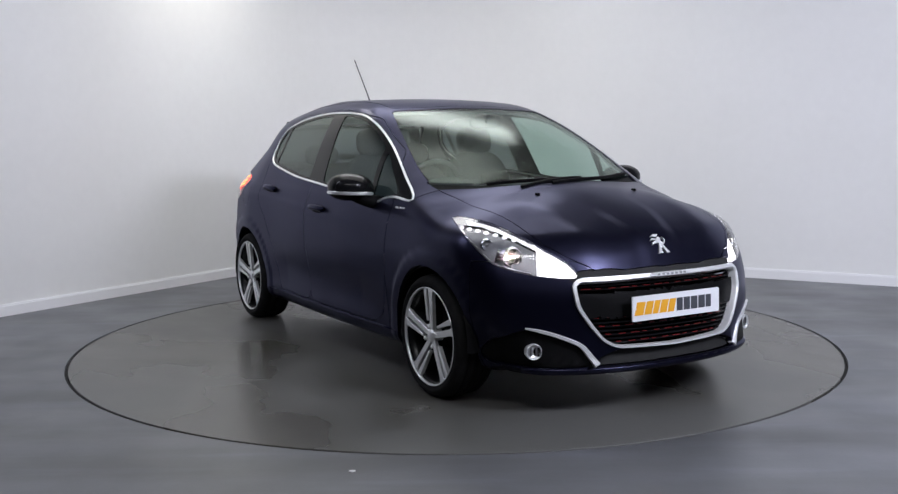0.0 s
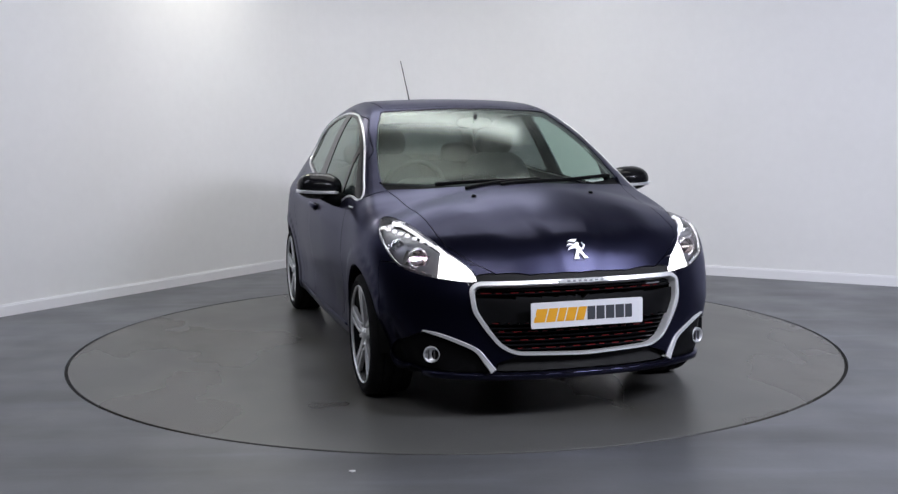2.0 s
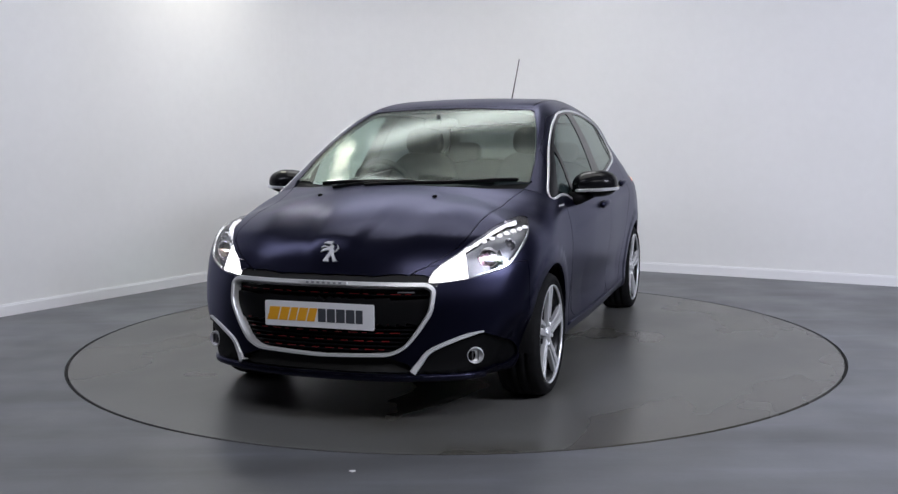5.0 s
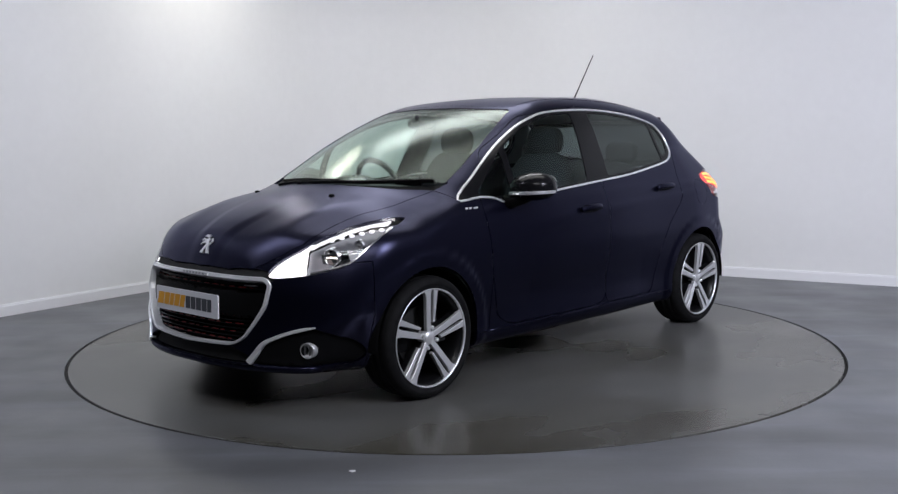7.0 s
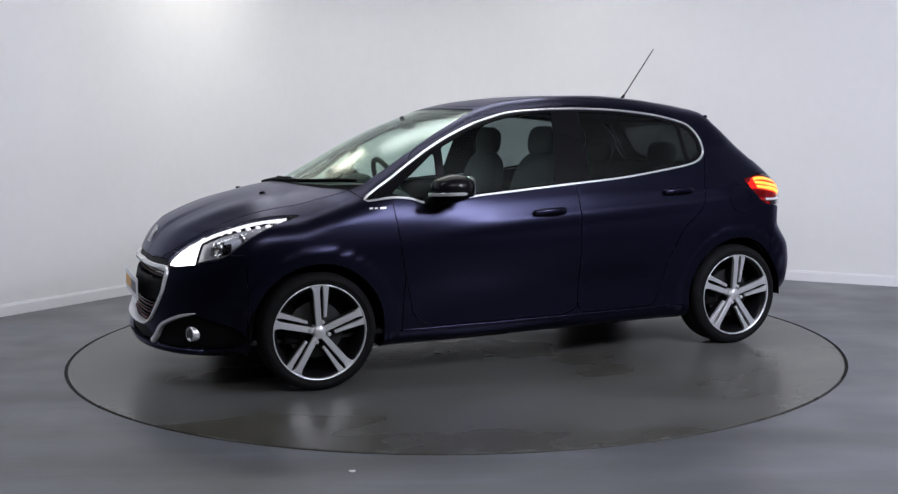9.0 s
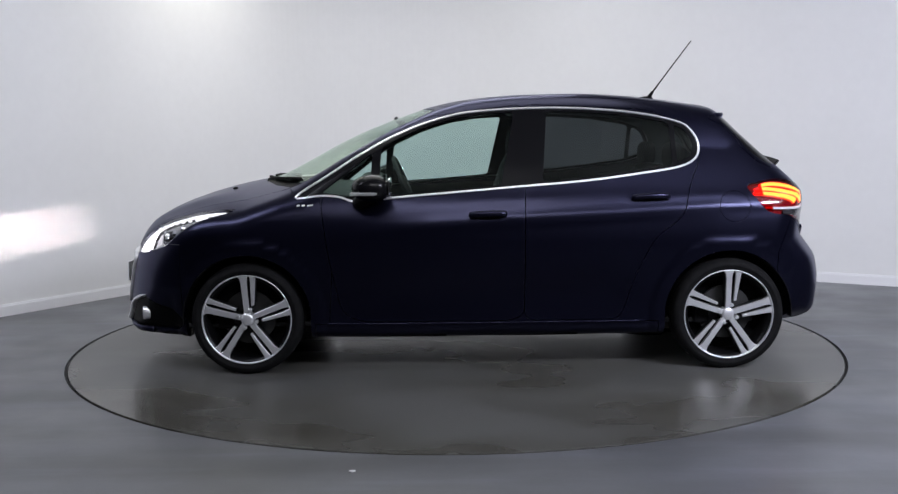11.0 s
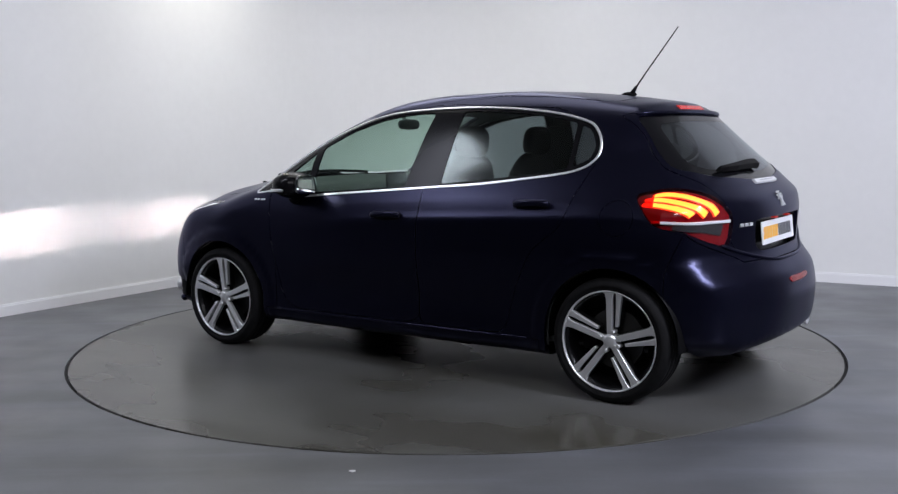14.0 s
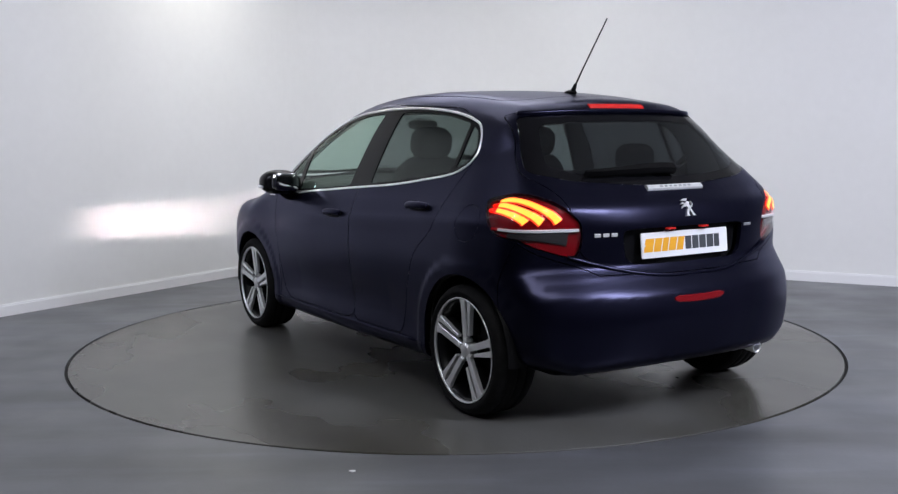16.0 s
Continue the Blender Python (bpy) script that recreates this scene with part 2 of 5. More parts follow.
def build_room():
    bm = bmesh.new()
    band(bm, [LEFT_A] + WALL_LINE[1:2], 0, CEILING, 0.2)
    tagged(part("wall_west", bm, M_WALL), "smooth white painted studio wall", "wall", kind="structure")
    bm = bmesh.new()
    band(bm, WALL_LINE[1:-1], 0, CEILING, 0.2)
    ob = tagged(part("wall_corner", bm, M_WALL), "white painted curved wall in the corner", "wall", kind="structure")
    bm = bmesh.new()
    band(bm, WALL_LINE[-2:], 0, CEILING, 0.2)
    tagged(part("wall_north", bm, M_WALL), "smooth white painted studio wall", "wall", kind="structure")
    # Unseen closing wall, added to set the tone of the car's reflections.
    bm = bmesh.new()
    band(bm, [RIGHT_B, (6.6, 0.2), BACK_B, BACK_A, (-5.6, -2.0), LEFT_A], 0, CEILING, 0.2)
    tagged(part("wall_unseen", bm, M_DARKWALL), "plain grey wall behind the camera, added unseen for the car's reflections", "wall", kind="structure")
    # skirting boards
    for i, line in enumerate(([LEFT_A, CORNER_A], WALL_LINE[1:-1], [CORNER_B, RIGHT_B])):
        bm = bmesh.new()
        band(bm, line, 0.0, 0.072, 0.016, -1)
        band(bm, line, 0.072, 0.084, 0.009, -1)
        tagged(part("baseboard_%d" % (i + 1), bm, M_SKIRT), "white gloss painted skirting board at the wall foot", "skirting", kind="structure")
    # floor with a round hole for the turntable
    bm = bmesh.new()
    n = 128
    ring = [bm.verts.new((R_PIT * math.cos(2 * math.pi * i / n), R_PIT * math.sin(2 * math.pi * i / n), 0)) for i in range(n)]
    far = []
    for i in range(n):
        a = 2 * math.pi * i / n
        k = 11.0 / max(abs(math.cos(a)), abs(math.sin(a)))
        far.append(bm.verts.new((k * math.cos(a), k * math.sin(a), 0)))
    low = [bm.verts.new((v.co.x, v.co.y, -0.12)) for v in ring]
    for i in range(n):
        j = (i + 1) % n
        bm.faces.new((ring[i], far[i], far[j], ring[j]))
        bm.faces.new((low[i], ring[i], ring[j], low[j]))
    bm.faces.new(low)
    bmesh.ops.recalc_face_normals(bm, faces=bm.faces)
    tagged(part("floor", bm, M_FLOOR), "worn grey painted concrete floor with pale scuffs", "floor", kind="structure")
    bm = bmesh.new()
    prism(bm, WALL_LINE + [(6.6, 0.2), BACK_B, BACK_A, (-5.6, -2.0)], CEILING, CEILING + 0.1)
    tagged(part("ceiling", bm, M_CEIL), "white painted ceiling", "ceiling", kind="structure")


R_DISC, R_PIT = 2.234, 2.252


def build_turntable():
    root = tagged(new("turntable"), "round grey painted car turntable set flush in the floor", "turntable")
    bm = bmesh.new()
    lathe(bm, [(0.0005, 0.0), (0.6, 0.0), (1.4, 0.0), (R_DISC - 0.002, 0.0), (R_DISC, -0.002), (R_DISC, -0.06)], 160)
    bmesh.ops.recalc_face_normals(bm, faces=bm.faces)
    part("deck", bm, M_DISC, root)
    bm = bmesh.new()
    lathe(bm, [(R_DISC + 0.001, -0.012), (R_PIT - 0.001, -0.012), (R_PIT - 0.001, -0.04), (R_DISC + 0.001, -0.04)], 160, closed=True)
    bmesh.ops.recalc_face_normals(bm, faces=bm.faces)
    part("edge_seal", bm, M_GAP, root, "black rubber edge seal")
    return root


def build_fleck():
    bm = bmesh.new()
    pts = [(0.011 * math.cos(a) * (1 + .3 * math.sin(3 * a)), 0.008 * math.sin(a)) for a in np.linspace(0, 2 * math.pi, 12, endpoint=False)]
    prism(bm, [(-0.39 + x, -2.431 + y) for x, y in pts], 0.0, 0.004)
    tagged(part("paint_fleck", bm, M_SKIRT), "small white fleck lying on the grey floor", "fleck")


build_room()
build_fleck()
turntable = build_turntable()
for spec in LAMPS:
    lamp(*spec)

# ---------------------------------------------------------------- the car's shape
# Car space: front axle at x = 0, nose towards +x, left side towards +y, ground at z = 0.
def curve_of(*knots):
    """Smooth monotone curve through (t, value) knots, for numpy arrays; t ascending."""
    t, v = np.array([k[0] for k in knots], float), np.array([k[1] for k in knots], float)
    h, d = np.diff(t), np.diff(v) / np.diff(t)
    m = np.zeros(len(t))
    m[0], m[-1] = d[0], d[-1]
    for i in range(1, len(t) - 1):
        if d[i - 1] * d[i] > 0:
            w1, w2 = 2 * h[i] + h[i - 1], h[i] + 2 * h[i - 1]
            m[i] = (w1 + w2) / (w1 / d[i - 1] + w2 / d[i])

    def f(x):
        x = np.asarray(x, float)
        q = np.clip(x, t[0], t[-1])
        i = np.clip(np.searchsorted(t, q) - 1, 0, len(t) - 2)
        s = (q - t[i]) / h[i]
        y = ((1 + 2 * s) * (1 - s) ** 2 * v[i] + s * (1 - s) ** 2 * h[i] * m[i]
             + s * s * (3 - 2 * s) * v[i + 1] + s * s * (s - 1) * h[i] * m[i + 1])
        return y + np.where(x < t[0], (x - t[0]) * m[0], 0) + np.where(x > t[-1], (x - t[-1]) * m[-1], 0)
    return f


WHEELBASE = 2.540
ROOFLINE = curve_of((-3.6, 1.10), (-2.9, 1.335), (-2.62, 1.397), (-2.485, 1.417), (-2.32, 1.440), (-2.154, 1.459), (-1.987, 1.472),
                    (-1.82, 1.479), (-1.482, 1.475), (-1.312, 1.465), (-1.141, 1.447), (-0.969, 1.412), (-0.795, 1.357),
                    (-0.619, 1.291), (-0.442, 1.210), (-0.245, 1.105), (-0.06, 1.018), (0.06, 0.992), (0.145, 0.975), (0.30, 0.932),
                    (0.45, 0.877), (0.58, 0.812), (0.665, 0.748), (0.72, 0.66), (0.80, 0.50))
CROWN = curve_of((-3.0, 0.05), (-2.4, 0.05), (-1.3, 0.075), (-0.9, 0.11), (-0.2, 0.14), (0.1, 0.19), (0.8, 0.20))
BOW = curve_of((-1.25, 0.02), (-0.95, 0.20), (-0.6, 0.30), (0.0, 0.28), (0.25, 0.06), (0.5, 0.0))
FLANK = curve_of((0.10, 0.73), (0.17, 0.785), (0.215, 0.828), (0.26, 0.838), (0.32, 0.838), (0.42, 0.846), (0.55, 0.856), (0.68, 0.866), (0.80, 0.856),
                 (0.90, 0.828), (0.96, 0.800), (1.10, 0.742), (1.25, 0.672), (1.36, 0.606), (1.50, 0.49))
NOSE = curve_of((0.10, 0.66), (0.19, 0.735), (0.235, 0.800), (0.28, 0.790), (0.43, 0.780), (0.53, 0.770), (0.62, 0.742), (0.70, 0.705), (0.80, 0.66), (1.0, 0.60))
TAIL = curve_of((0.10, -3.03), (0.20, -3.13), (0.30, -3.172), (0.45, -3.187), (0.56, -3.17), (0.64, -3.118), (0.70, -3.082), (0.84, -3.085), (0.92, -3.068),
                (1.00, -2.995), (1.037, -2.955), (1.158, -2.815), (1.306, -2.665), (1.36, -2.628), (1.42, -2.60))
TAPER = curve_of((-3.2, 0.11), (-2.75, 0.035), (-2.45, 0.010), (-2.1, 0.012), (-1.5, 0.002), (-1.0, 0.0), (-0.3, 0.016), (0.0, 0.012), (0.3, 0.03), (0.6, 0.09))
GTAPER = curve_of((-2.8, 0.07), (-2.3, 0.035), (-1.8, 0.010), (-1.3, 0.0), (-0.8, 0.0), (0, 0.0))


def slope(f, x, e=1e-3):
    return (f(x + e) - f(x - e)) / (2 * e)


def smax(a, b, k):
    h = np.maximum(k - np.abs(a - b), 0) / k
    return np.maximum(a, b) + h * h * k / 4


def flank_at(x, z):
    up = np.clip((z - 0.92) / 0.25, 0, 1)
    w = FLANK(z) - TAPER(x) - GTAPER(x) * up
    # wheel arch lips
    for cx in (0.0, -WHEELBASE):
        r = np.hypot(x - cx, (z - 0.295) * 1.0)
        k = np.clip((r - 0.385) / 0.04, 0, 1)
        w = w + 0.008 * (1 - k * k * (3 - 2 * k)) * (z < 0.92)
    # shoulder crease that rises to the tail, and a scooped door
    w = w + 0.007 * np.exp(-((z - (0.80 - 0.055 * (x + 1.3))) / 0.03) ** 2) * np.clip((-0.5 - x) / 0.5, 0, 1)
    w = w - 0.014 * np.exp(-((z - 0.42) / 0.10) ** 2) * np.clip((-0.45 - x) / 0.3, 0, 1) * np.clip((x + 2.15) / 0.3, 0, 1)
    # the nose tucks in below
    w = w - 0.09 * np.clip((0.46 - z) / 0.24, 0, 1) * np.clip((x - 0.24) / 0.18, 0, 1)
    # the rear corner swells above and tucks in below
    w = w + 0.012 * np.exp(-((z - 0.60) / 0.12) ** 2) * np.clip((-2.78 - x) / 0.2, 0, 1)
    w = w - 0.03 * np.clip((0.42 - z) / 0.2, 0, 1) * np.clip((-2.80 - x) / 0.15, 0, 1)
    return w


def body_field(p):
    """Below zero inside the body. p: array (n, 3)."""
    x, y, z = p[:, 0], np.abs(p[:, 1]), p[:, 2]
    xe = x + BOW(x) * y * y
    hood = np.clip((x - 0.05) / 0.3, 0, 1) * np.clip((0.75 - x) / 0.2, 0, 1)
    ridge = 0.012 * hood * np.exp(-((y - 0.42 - 0.15 * (0.3 - x)) / 0.10) ** 2)
    wedge = np.clip((0.185 - 0.20 * np.clip(x - 0.45, 0, 0.3) - y) / 0.08, 0, 1)
    ridge = ridge + 0.011 * wedge * wedge * (3 - 2 * wedge) * np.clip((x - 0.15) / 0.45, 0, 1) ** 2
    top = (z - ROOFLINE(xe) + CROWN(x) * y * y - ridge) / np.sqrt(1 + slope(ROOFLINE, xe) ** 2)
    side = (y - flank_at(x, z)) / np.where(z > 0.93, 1.1, 1.0)
    front = (x - NOSE(z) + 0.60 * y ** 2.66) / np.sqrt(1 + (1.60 * y ** 1.66) ** 2)
    bow = 0.26 + 0.16 * np.clip((0.95 - z) / 0.3, 0, 1) - 0.07 * np.clip((0.80 - z) / 0.15, 0, 1)
    rear = (TAIL(z) + bow * y ** 2.5 - x) / np.sqrt(1 + (2.5 * bow * y ** 1.5) ** 2 + slope(TAIL, z) ** 2)
    low = 0.175 + 0.085 * np.clip((-2.72 - x) / 0.42, 0, 1) + 0.09 * np.clip((y - 0.58) / 0.22, 0, 1) * np.clip((-2.72 - x) / 0.1, 0, 1) - z
    f = smax(top, side, 0.075)
    f = smax(f, rear, 0.075)
    f = smax(f, front, 0.06)
    return smax(f, low, 0.05)


def gradient(p, e=1e-4):
    g = np.empty_like(p)
    for k in range(3):
        d = np.zeros(3)
        d[k] = e
        g[:, k] = (body_field(p + d) - body_field(p - d)) / (2 * e)
    return g


def normals(p):
    g = gradient(p)
    return g / np.maximum(np.linalg.norm(g, axis=1, keepdims=True), 1e-9)


def snap(p, times=3):
    p = np.array(p, float)
    for _ in range(times):
        g = gradient(p)
        p = p - g * (body_field(p) / np.maximum((g * g).sum(1), 1e-6))[:, None]
    return p


def cast(o, d, far, n=40):
    """First crossing along rays from inside outwards, by bisection."""
    lo, hi = np.zeros(len(o)), np.full(len(o), far)
    for _ in range(n):
        m = (lo + hi) / 2
        inside = body_field(o + d * m[:, None]) < 0
        lo, hi = np.where(inside, m, lo), np.where(inside, hi, m)
    return o + d * hi[:, None]


def on_body(x=None, y=None, z=None, side=1):
    """The point of the skin at a given (x, z) of the flank, (y, z) of the front or (x, y) of the top."""
    if y is None:
        return cast(np.array([[x, 0.0, z]]), np.array([[0, side, 0.0]]), 1.2)[0]
    if x is None:
        return cast(np.array([[-1.2 if side < 0 else 0.0, y, z]]), np.array([[side, 0, 0.0]]), 2.6)[0]
    return cast(np.array([[x, y, 0.5]]), np.array([[0, 0, 1.0]]), 1.4)[0]

# ---------------------------------------------------------------- body shell, cut into panels
AXIS_A, AXIS_B = np.array([-2.45, 0, 0.66]), np.array([-0.05, 0, 0.54])


def shell_half():
    """Left half of the skin as a fine grid of quads."""
    m, caps, mid = 84, 34, 120
    rows_o, rows_d = [], []
    phis = np.radians(np.linspace(-90, 90, m + 1))
    for i in range(-caps, mid + caps + 1):
        if i < 0:
            o, lat = AXIS_B, math.radians(90 * -i / caps)
        elif i > mid:
            o, lat = AXIS_A, -math.radians(90 * (i - mid) / caps)
        else:
            o, lat = AXIS_B + (AXIS_A - AXIS_B) * i / mid, 0.0
        d = np.stack([np.full(m + 1, math.sin(lat)), math.cos(lat) * np.cos(phis), math.cos(lat) * np.sin(phis)], 1)
        d[0, 1] = d[-1, 1] = 0
        rows_o.append(np.repeat(o[None], m + 1, 0))
        rows_d.append(d)
    o, d = np.concatenate(rows_o), np.concatenate(rows_d)
    p = cast(o, d, 2.0)
    n = len(rows_o)
    bm = bmesh.new()
    vs = [bm.verts.new(q) for q in p]
    for i in range(n - 1):
        for j in range(m):
            a, b, c, e = i * (m + 1) + j, i * (m + 1) + j + 1, (i + 1) * (m + 1) + j + 1, (i + 1) * (m + 1) + j
            bm.faces.new((vs[a], vs[b], vs[c], vs[e]))
    bmesh.ops.remove_doubles(bm, verts=bm.verts, dist=1e-5)
    bmesh.ops.recalc_face_normals(bm, faces=bm.faces)
    return bm


FRONTAL, LATERAL, TOPSIDE = ((0, 1, 0), (0, 0, 1)), ((1, 0, 0), (0, 0, 1)), ((1, 0, 0), (0, 1, 0))
DIAGONAL = ((-0.7071, 0.7071, 0), (0, 0, 1))      # seen from the front corner
REARDIAG = ((0.7071, 0.7071, 0), (0, 0, 1))       # seen from the rear corner


def inside(poly, a, b):
    c = False
    n = len(poly)
    for i in range(n):
        (x0, y0), (x1, y1) = poly[i], poly[(i + 1) % n]
        if (y0 > b) != (y1 > b) and a < (x1 - x0) * (b - y0) / (y1 - y0) + x0:
            c = not c
    return c


def carve(bm, layer, ident, poly, view, where, only=None):
    """Cuts the skin along a polygon drawn in a view and marks what lies inside it."""
    A, B = Vector(view[0]), Vector(view[1])
    n = len(poly)
    lo0, hi0 = min(p[0] for p in poly) - .02, max(p[0] for p in poly) + .02
    lo1, hi1 = min(p[1] for p in poly) - .02, max(p[1] for p in poly) + .02

    def near(f):
        c = f.calc_center_median()
        return where(c) and lo0 - .05 < c.dot(A) < hi0 + .05 and lo1 - .05 < c.dot(B) < hi1 + .05
    cand = {f for f in bm.faces if near(f)}
    for i in range(n):
        p, q = poly[i], poly[(i + 1) % n]
        d = (q[0] - p[0], q[1] - p[1])
        ln = math.hypot(*d)
        if ln < 1e-6:
            continue
        d = (d[0] / ln, d[1] / ln)
        no = A * -d[1] + B * d[0]
        co = A * p[0] + B * p[1]
        sub = []
        for f in cand:
            if not f.is_valid:
                continue
            s = [(v.co.dot(A) - p[0], v.co.dot(B) - p[1]) for v in f.verts]
            al = [u * d[0] + w * d[1] for u, w in s]
            if max(al) < -0.002 or min(al) > ln + 0.002:
                continue
            ac = [-u * d[1] + w * d[0] for u, w in s]
            if min(ac) < -1e-6 and max(ac) > 1e-6:
                sub.append(f)
        if not sub:
            continue
        geom = list({e for f in sub for e in f.edges}) + list({v for f in sub for v in f.verts}) + sub
        r = bmesh.ops.bisect_plane(bm, geom=geom, dist=1e-6, plane_co=co, plane_no=no)
        cand |= {g for g in r["geom"] if isinstance(g, bmesh.types.BMFace)}
    for f in cand:
        if f.is_valid:
            c = f.calc_center_median()
            if (only is None or f[layer] in only) and inside(poly, c.dot(A), c.dot(B)):
                f[layer] = ident


def rounded(poly, r=0.03, n=4):
    """Rounds the corners of a polygon."""
    out = []
    for i in range(len(poly)):
        p0, p, p1 = Vector(poly[i - 1]), Vector(poly[i]), Vector(poly[(i + 1) % len(poly)])
        a, b = p0 - p, p1 - p
        k = min(r, a.length * .45, b.length * .45)
        a, b = p + a.normalized() * k, p + b.normalized() * k
        for j in range(n + 1):
            t = j / n
            out.append(tuple((1 - t) ** 2 * a + 2 * t * (1 - t) * p + t * t * b))
    return out


def smoothed(poly, n=4):
    """Closed Catmull-Rom curve through the points."""
    out, m = [], len(poly)
    for i in range(m):
        p0, p1, p2, p3 = (Vector(poly[(i + k - 1) % m]) for k in range(4))
        for j in range(n):
            t = j / n
            out.append(tuple(0.5 * (2 * p1 + (p2 - p0) * t + (2 * p0 - 5 * p1 + 4 * p2 - p3) * t * t + (3 * p1 - p0 - 3 * p2 + p3) * t ** 3)))
    return out


def ring_of(cx, cz, r, n=40):
    return [(cx + r * math.cos(2 * math.pi * i / n), cz + r * math.sin(2 * math.pi * i / n)) for i in range(n)]


# outlines: flank in (x, z), front and rear in (y, z), top in (x, y)
SIDE_WINDOWS = smoothed([(-0.262, 0.931), (-0.435, 1.045), (-0.58, 1.138), (-0.73, 1.222), (-0.885, 1.291), (-1.03, 1.338), (-1.191, 1.371), (-1.498, 1.388), (-1.802, 1.384),
                         (-2.1, 1.356), (-2.303, 1.311), (-2.374, 1.266), (-2.41, 1.192), (-2.393, 1.120), (-2.30, 1.070), (-2.09, 1.037), (-1.797, 1.002),
                         (-1.502, 0.98), (-1.205, 0.958), (-0.90, 0.935), (-0.66, 0.915), (-0.57, 0.908), (-0.50, 0.930), (-0.40, 0.938)])
PANES = {"quarter_glass": rounded([(-0.40, 0.957), (-0.668, 1.164), (-0.655, 0.940), (-0.55, 0.935)], 0.02),
         "door_glass": rounded([(-0.70, 0.940), (-0.715, 1.190), (-0.90, 1.277), (-1.08, 1.332), (-1.25, 1.360), (-1.425, 1.370), (-1.345, 0.985), (-1.0, 0.958)], 0.025),
         "rear_door_glass": rounded([(-1.565, 1.002), (-1.60, 1.372), (-1.80, 1.367), (-2.05, 1.345), (-2.262, 1.305), (-2.262, 1.080), (-2.05, 1.052), (-1.8, 1.022)], 0.025),
         "rear_quarter_glass": rounded([(-2.287, 1.090), (-2.287, 1.296), (-2.345, 1.265), (-2.385, 1.192), (-2.368, 1.130)], 0.02)}
FRONT_DOOR = rounded([(-0.395, 0.93), (-0.56, 1.16), (-0.95, 1.345), (-1.475, 1.41), (-1.462, 0.30), (-1.38, 0.272), (-0.60, 0.272), (-0.50, 0.32), (-0.44, 0.60)], 0.05)
REAR_DOOR = rounded([(-1.475, 1.41), (-2.15, 1.375), (-2.36, 1.285), (-2.43, 1.16), (-2.33, 0.95), (-2.30, 0.82), (-2.14, 0.70), (-2.05, 0.52), (-1.97, 0.272), (-1.462, 0.272)], 0.06)
SILL = [(-0.36, 0.10), (-0.36, 0.262), (-2.17, 0.262), (-2.17, 0.10)]
BONNET = [(0.01, -.1), (0.01, 0), (-0.03, .25), (-.12, .48), (-.225, .645), (-.10, .622), (.10, .602), (.314, .585), (.47, .577), (.534, .555), (.60, .495), (.64, .445), (.68, .379), (.706, .228), (.716, 0), (.716, -.1)]
COWL = [(0.01, -.1), (0.01, 0), (-0.03, .25), (-.12, .48), (-.225, .645), (-.31, .665), (-.165, .46), (-.075, .25), (-.035, 0), (-.035, -.1)]
WINDSCREEN = [(-.035, -.1), (-.035, 0), (-.075, .25), (-.165, .46), (-.30, .655), (-.45, .640), (-.6, .612), (-.8, .560), (-.985, .502), (-1.0, .48), (-.955, .3), (-.925, 0), (-.925, -.1)]
HEADLAMP = smoothed([(.472, .858), (.435, .866), (.323, .856), (.223, .834), (.098, .789), (.016, .745), (-.075, .698), (-.127, .657), (-.141, .624), (-.07, .623), (.052, .637), (.168, .662), (.236, .687), (.314, .750), (.40, .818)], 3)
DAYLIGHT = [(.46, .90), (.323, .90), (.10, .85), (-.20, .72), (-.20, .60), (-.07, .60), (.030, .622), (.034, .660), (.038, .698), (.042, .746), (.145, .797), (.23, .828), (.324, .850), (.40, .854)]
TAILLAMP = smoothed([(-1.325, .955), (-1.393, .985), (-1.488, .998), (-1.614, .973), (-1.708, .913), (-1.745, .853), (-1.722, .740), (-1.616, .757), (-1.478, .807), (-1.36, .838)], 3)
GRILLE = rounded([(-.455, .612), (.455, .612), (.486, .59), (.480, .50), (.429, .415), (.378, .348), (.316, .317), (0, .306), (-.316, .317)], 0.03)
INTAKE = [(-.1, .296), (.32, .302), (.395, .275), (.408, .247), (.38, .240), (-.1, .240)]
FOGPOCKET = rounded([(.668, .405), (.725, .375), (.765, .32), (.768, .26), (.72, .222), (.45, .228), (.405, .246), (.452, .30), (.509, .355)], 0.03)
TAILGATE = rounded([(-.1, .648), (.30, .650), (.44, .680), (.545, .74), (.575, .86), (.60, .99), (.675, 1.07), (.60, 1.22), (.563, 1.338), (.3, 1.352), (-.1, 1.355)], 0.03)
REARGLASS = rounded([(-.1, 1.020), (.17, 1.022), (.5, 1.046), (.655, 1.082), (.60, 1.20), (.545, 1.325), (.28, 1.336), (-.1, 1.338)], 0.03)
REARPANE = rounded([(-.1, 1.055), (.17, 1.057), (.46, 1.078), (.575, 1.11), (.53, 1.20), (.485, 1.29), (.28, 1.305), (-.1, 1.307)], 0.04)
# Strip where the bonnet's front edge shades the bumper, coloured black.
BONNETSHADE = [(-.1, .622), (.455, .622), (.492, .606), (.50, .628), (.44, .652), (.30, .663), (-.1, .668)]
PLATEBAY = rounded([(-.1, .690), (.30, .692), (.345, .72), (.36, .835), (.30, .842), (-.1, .842)], 0.02)
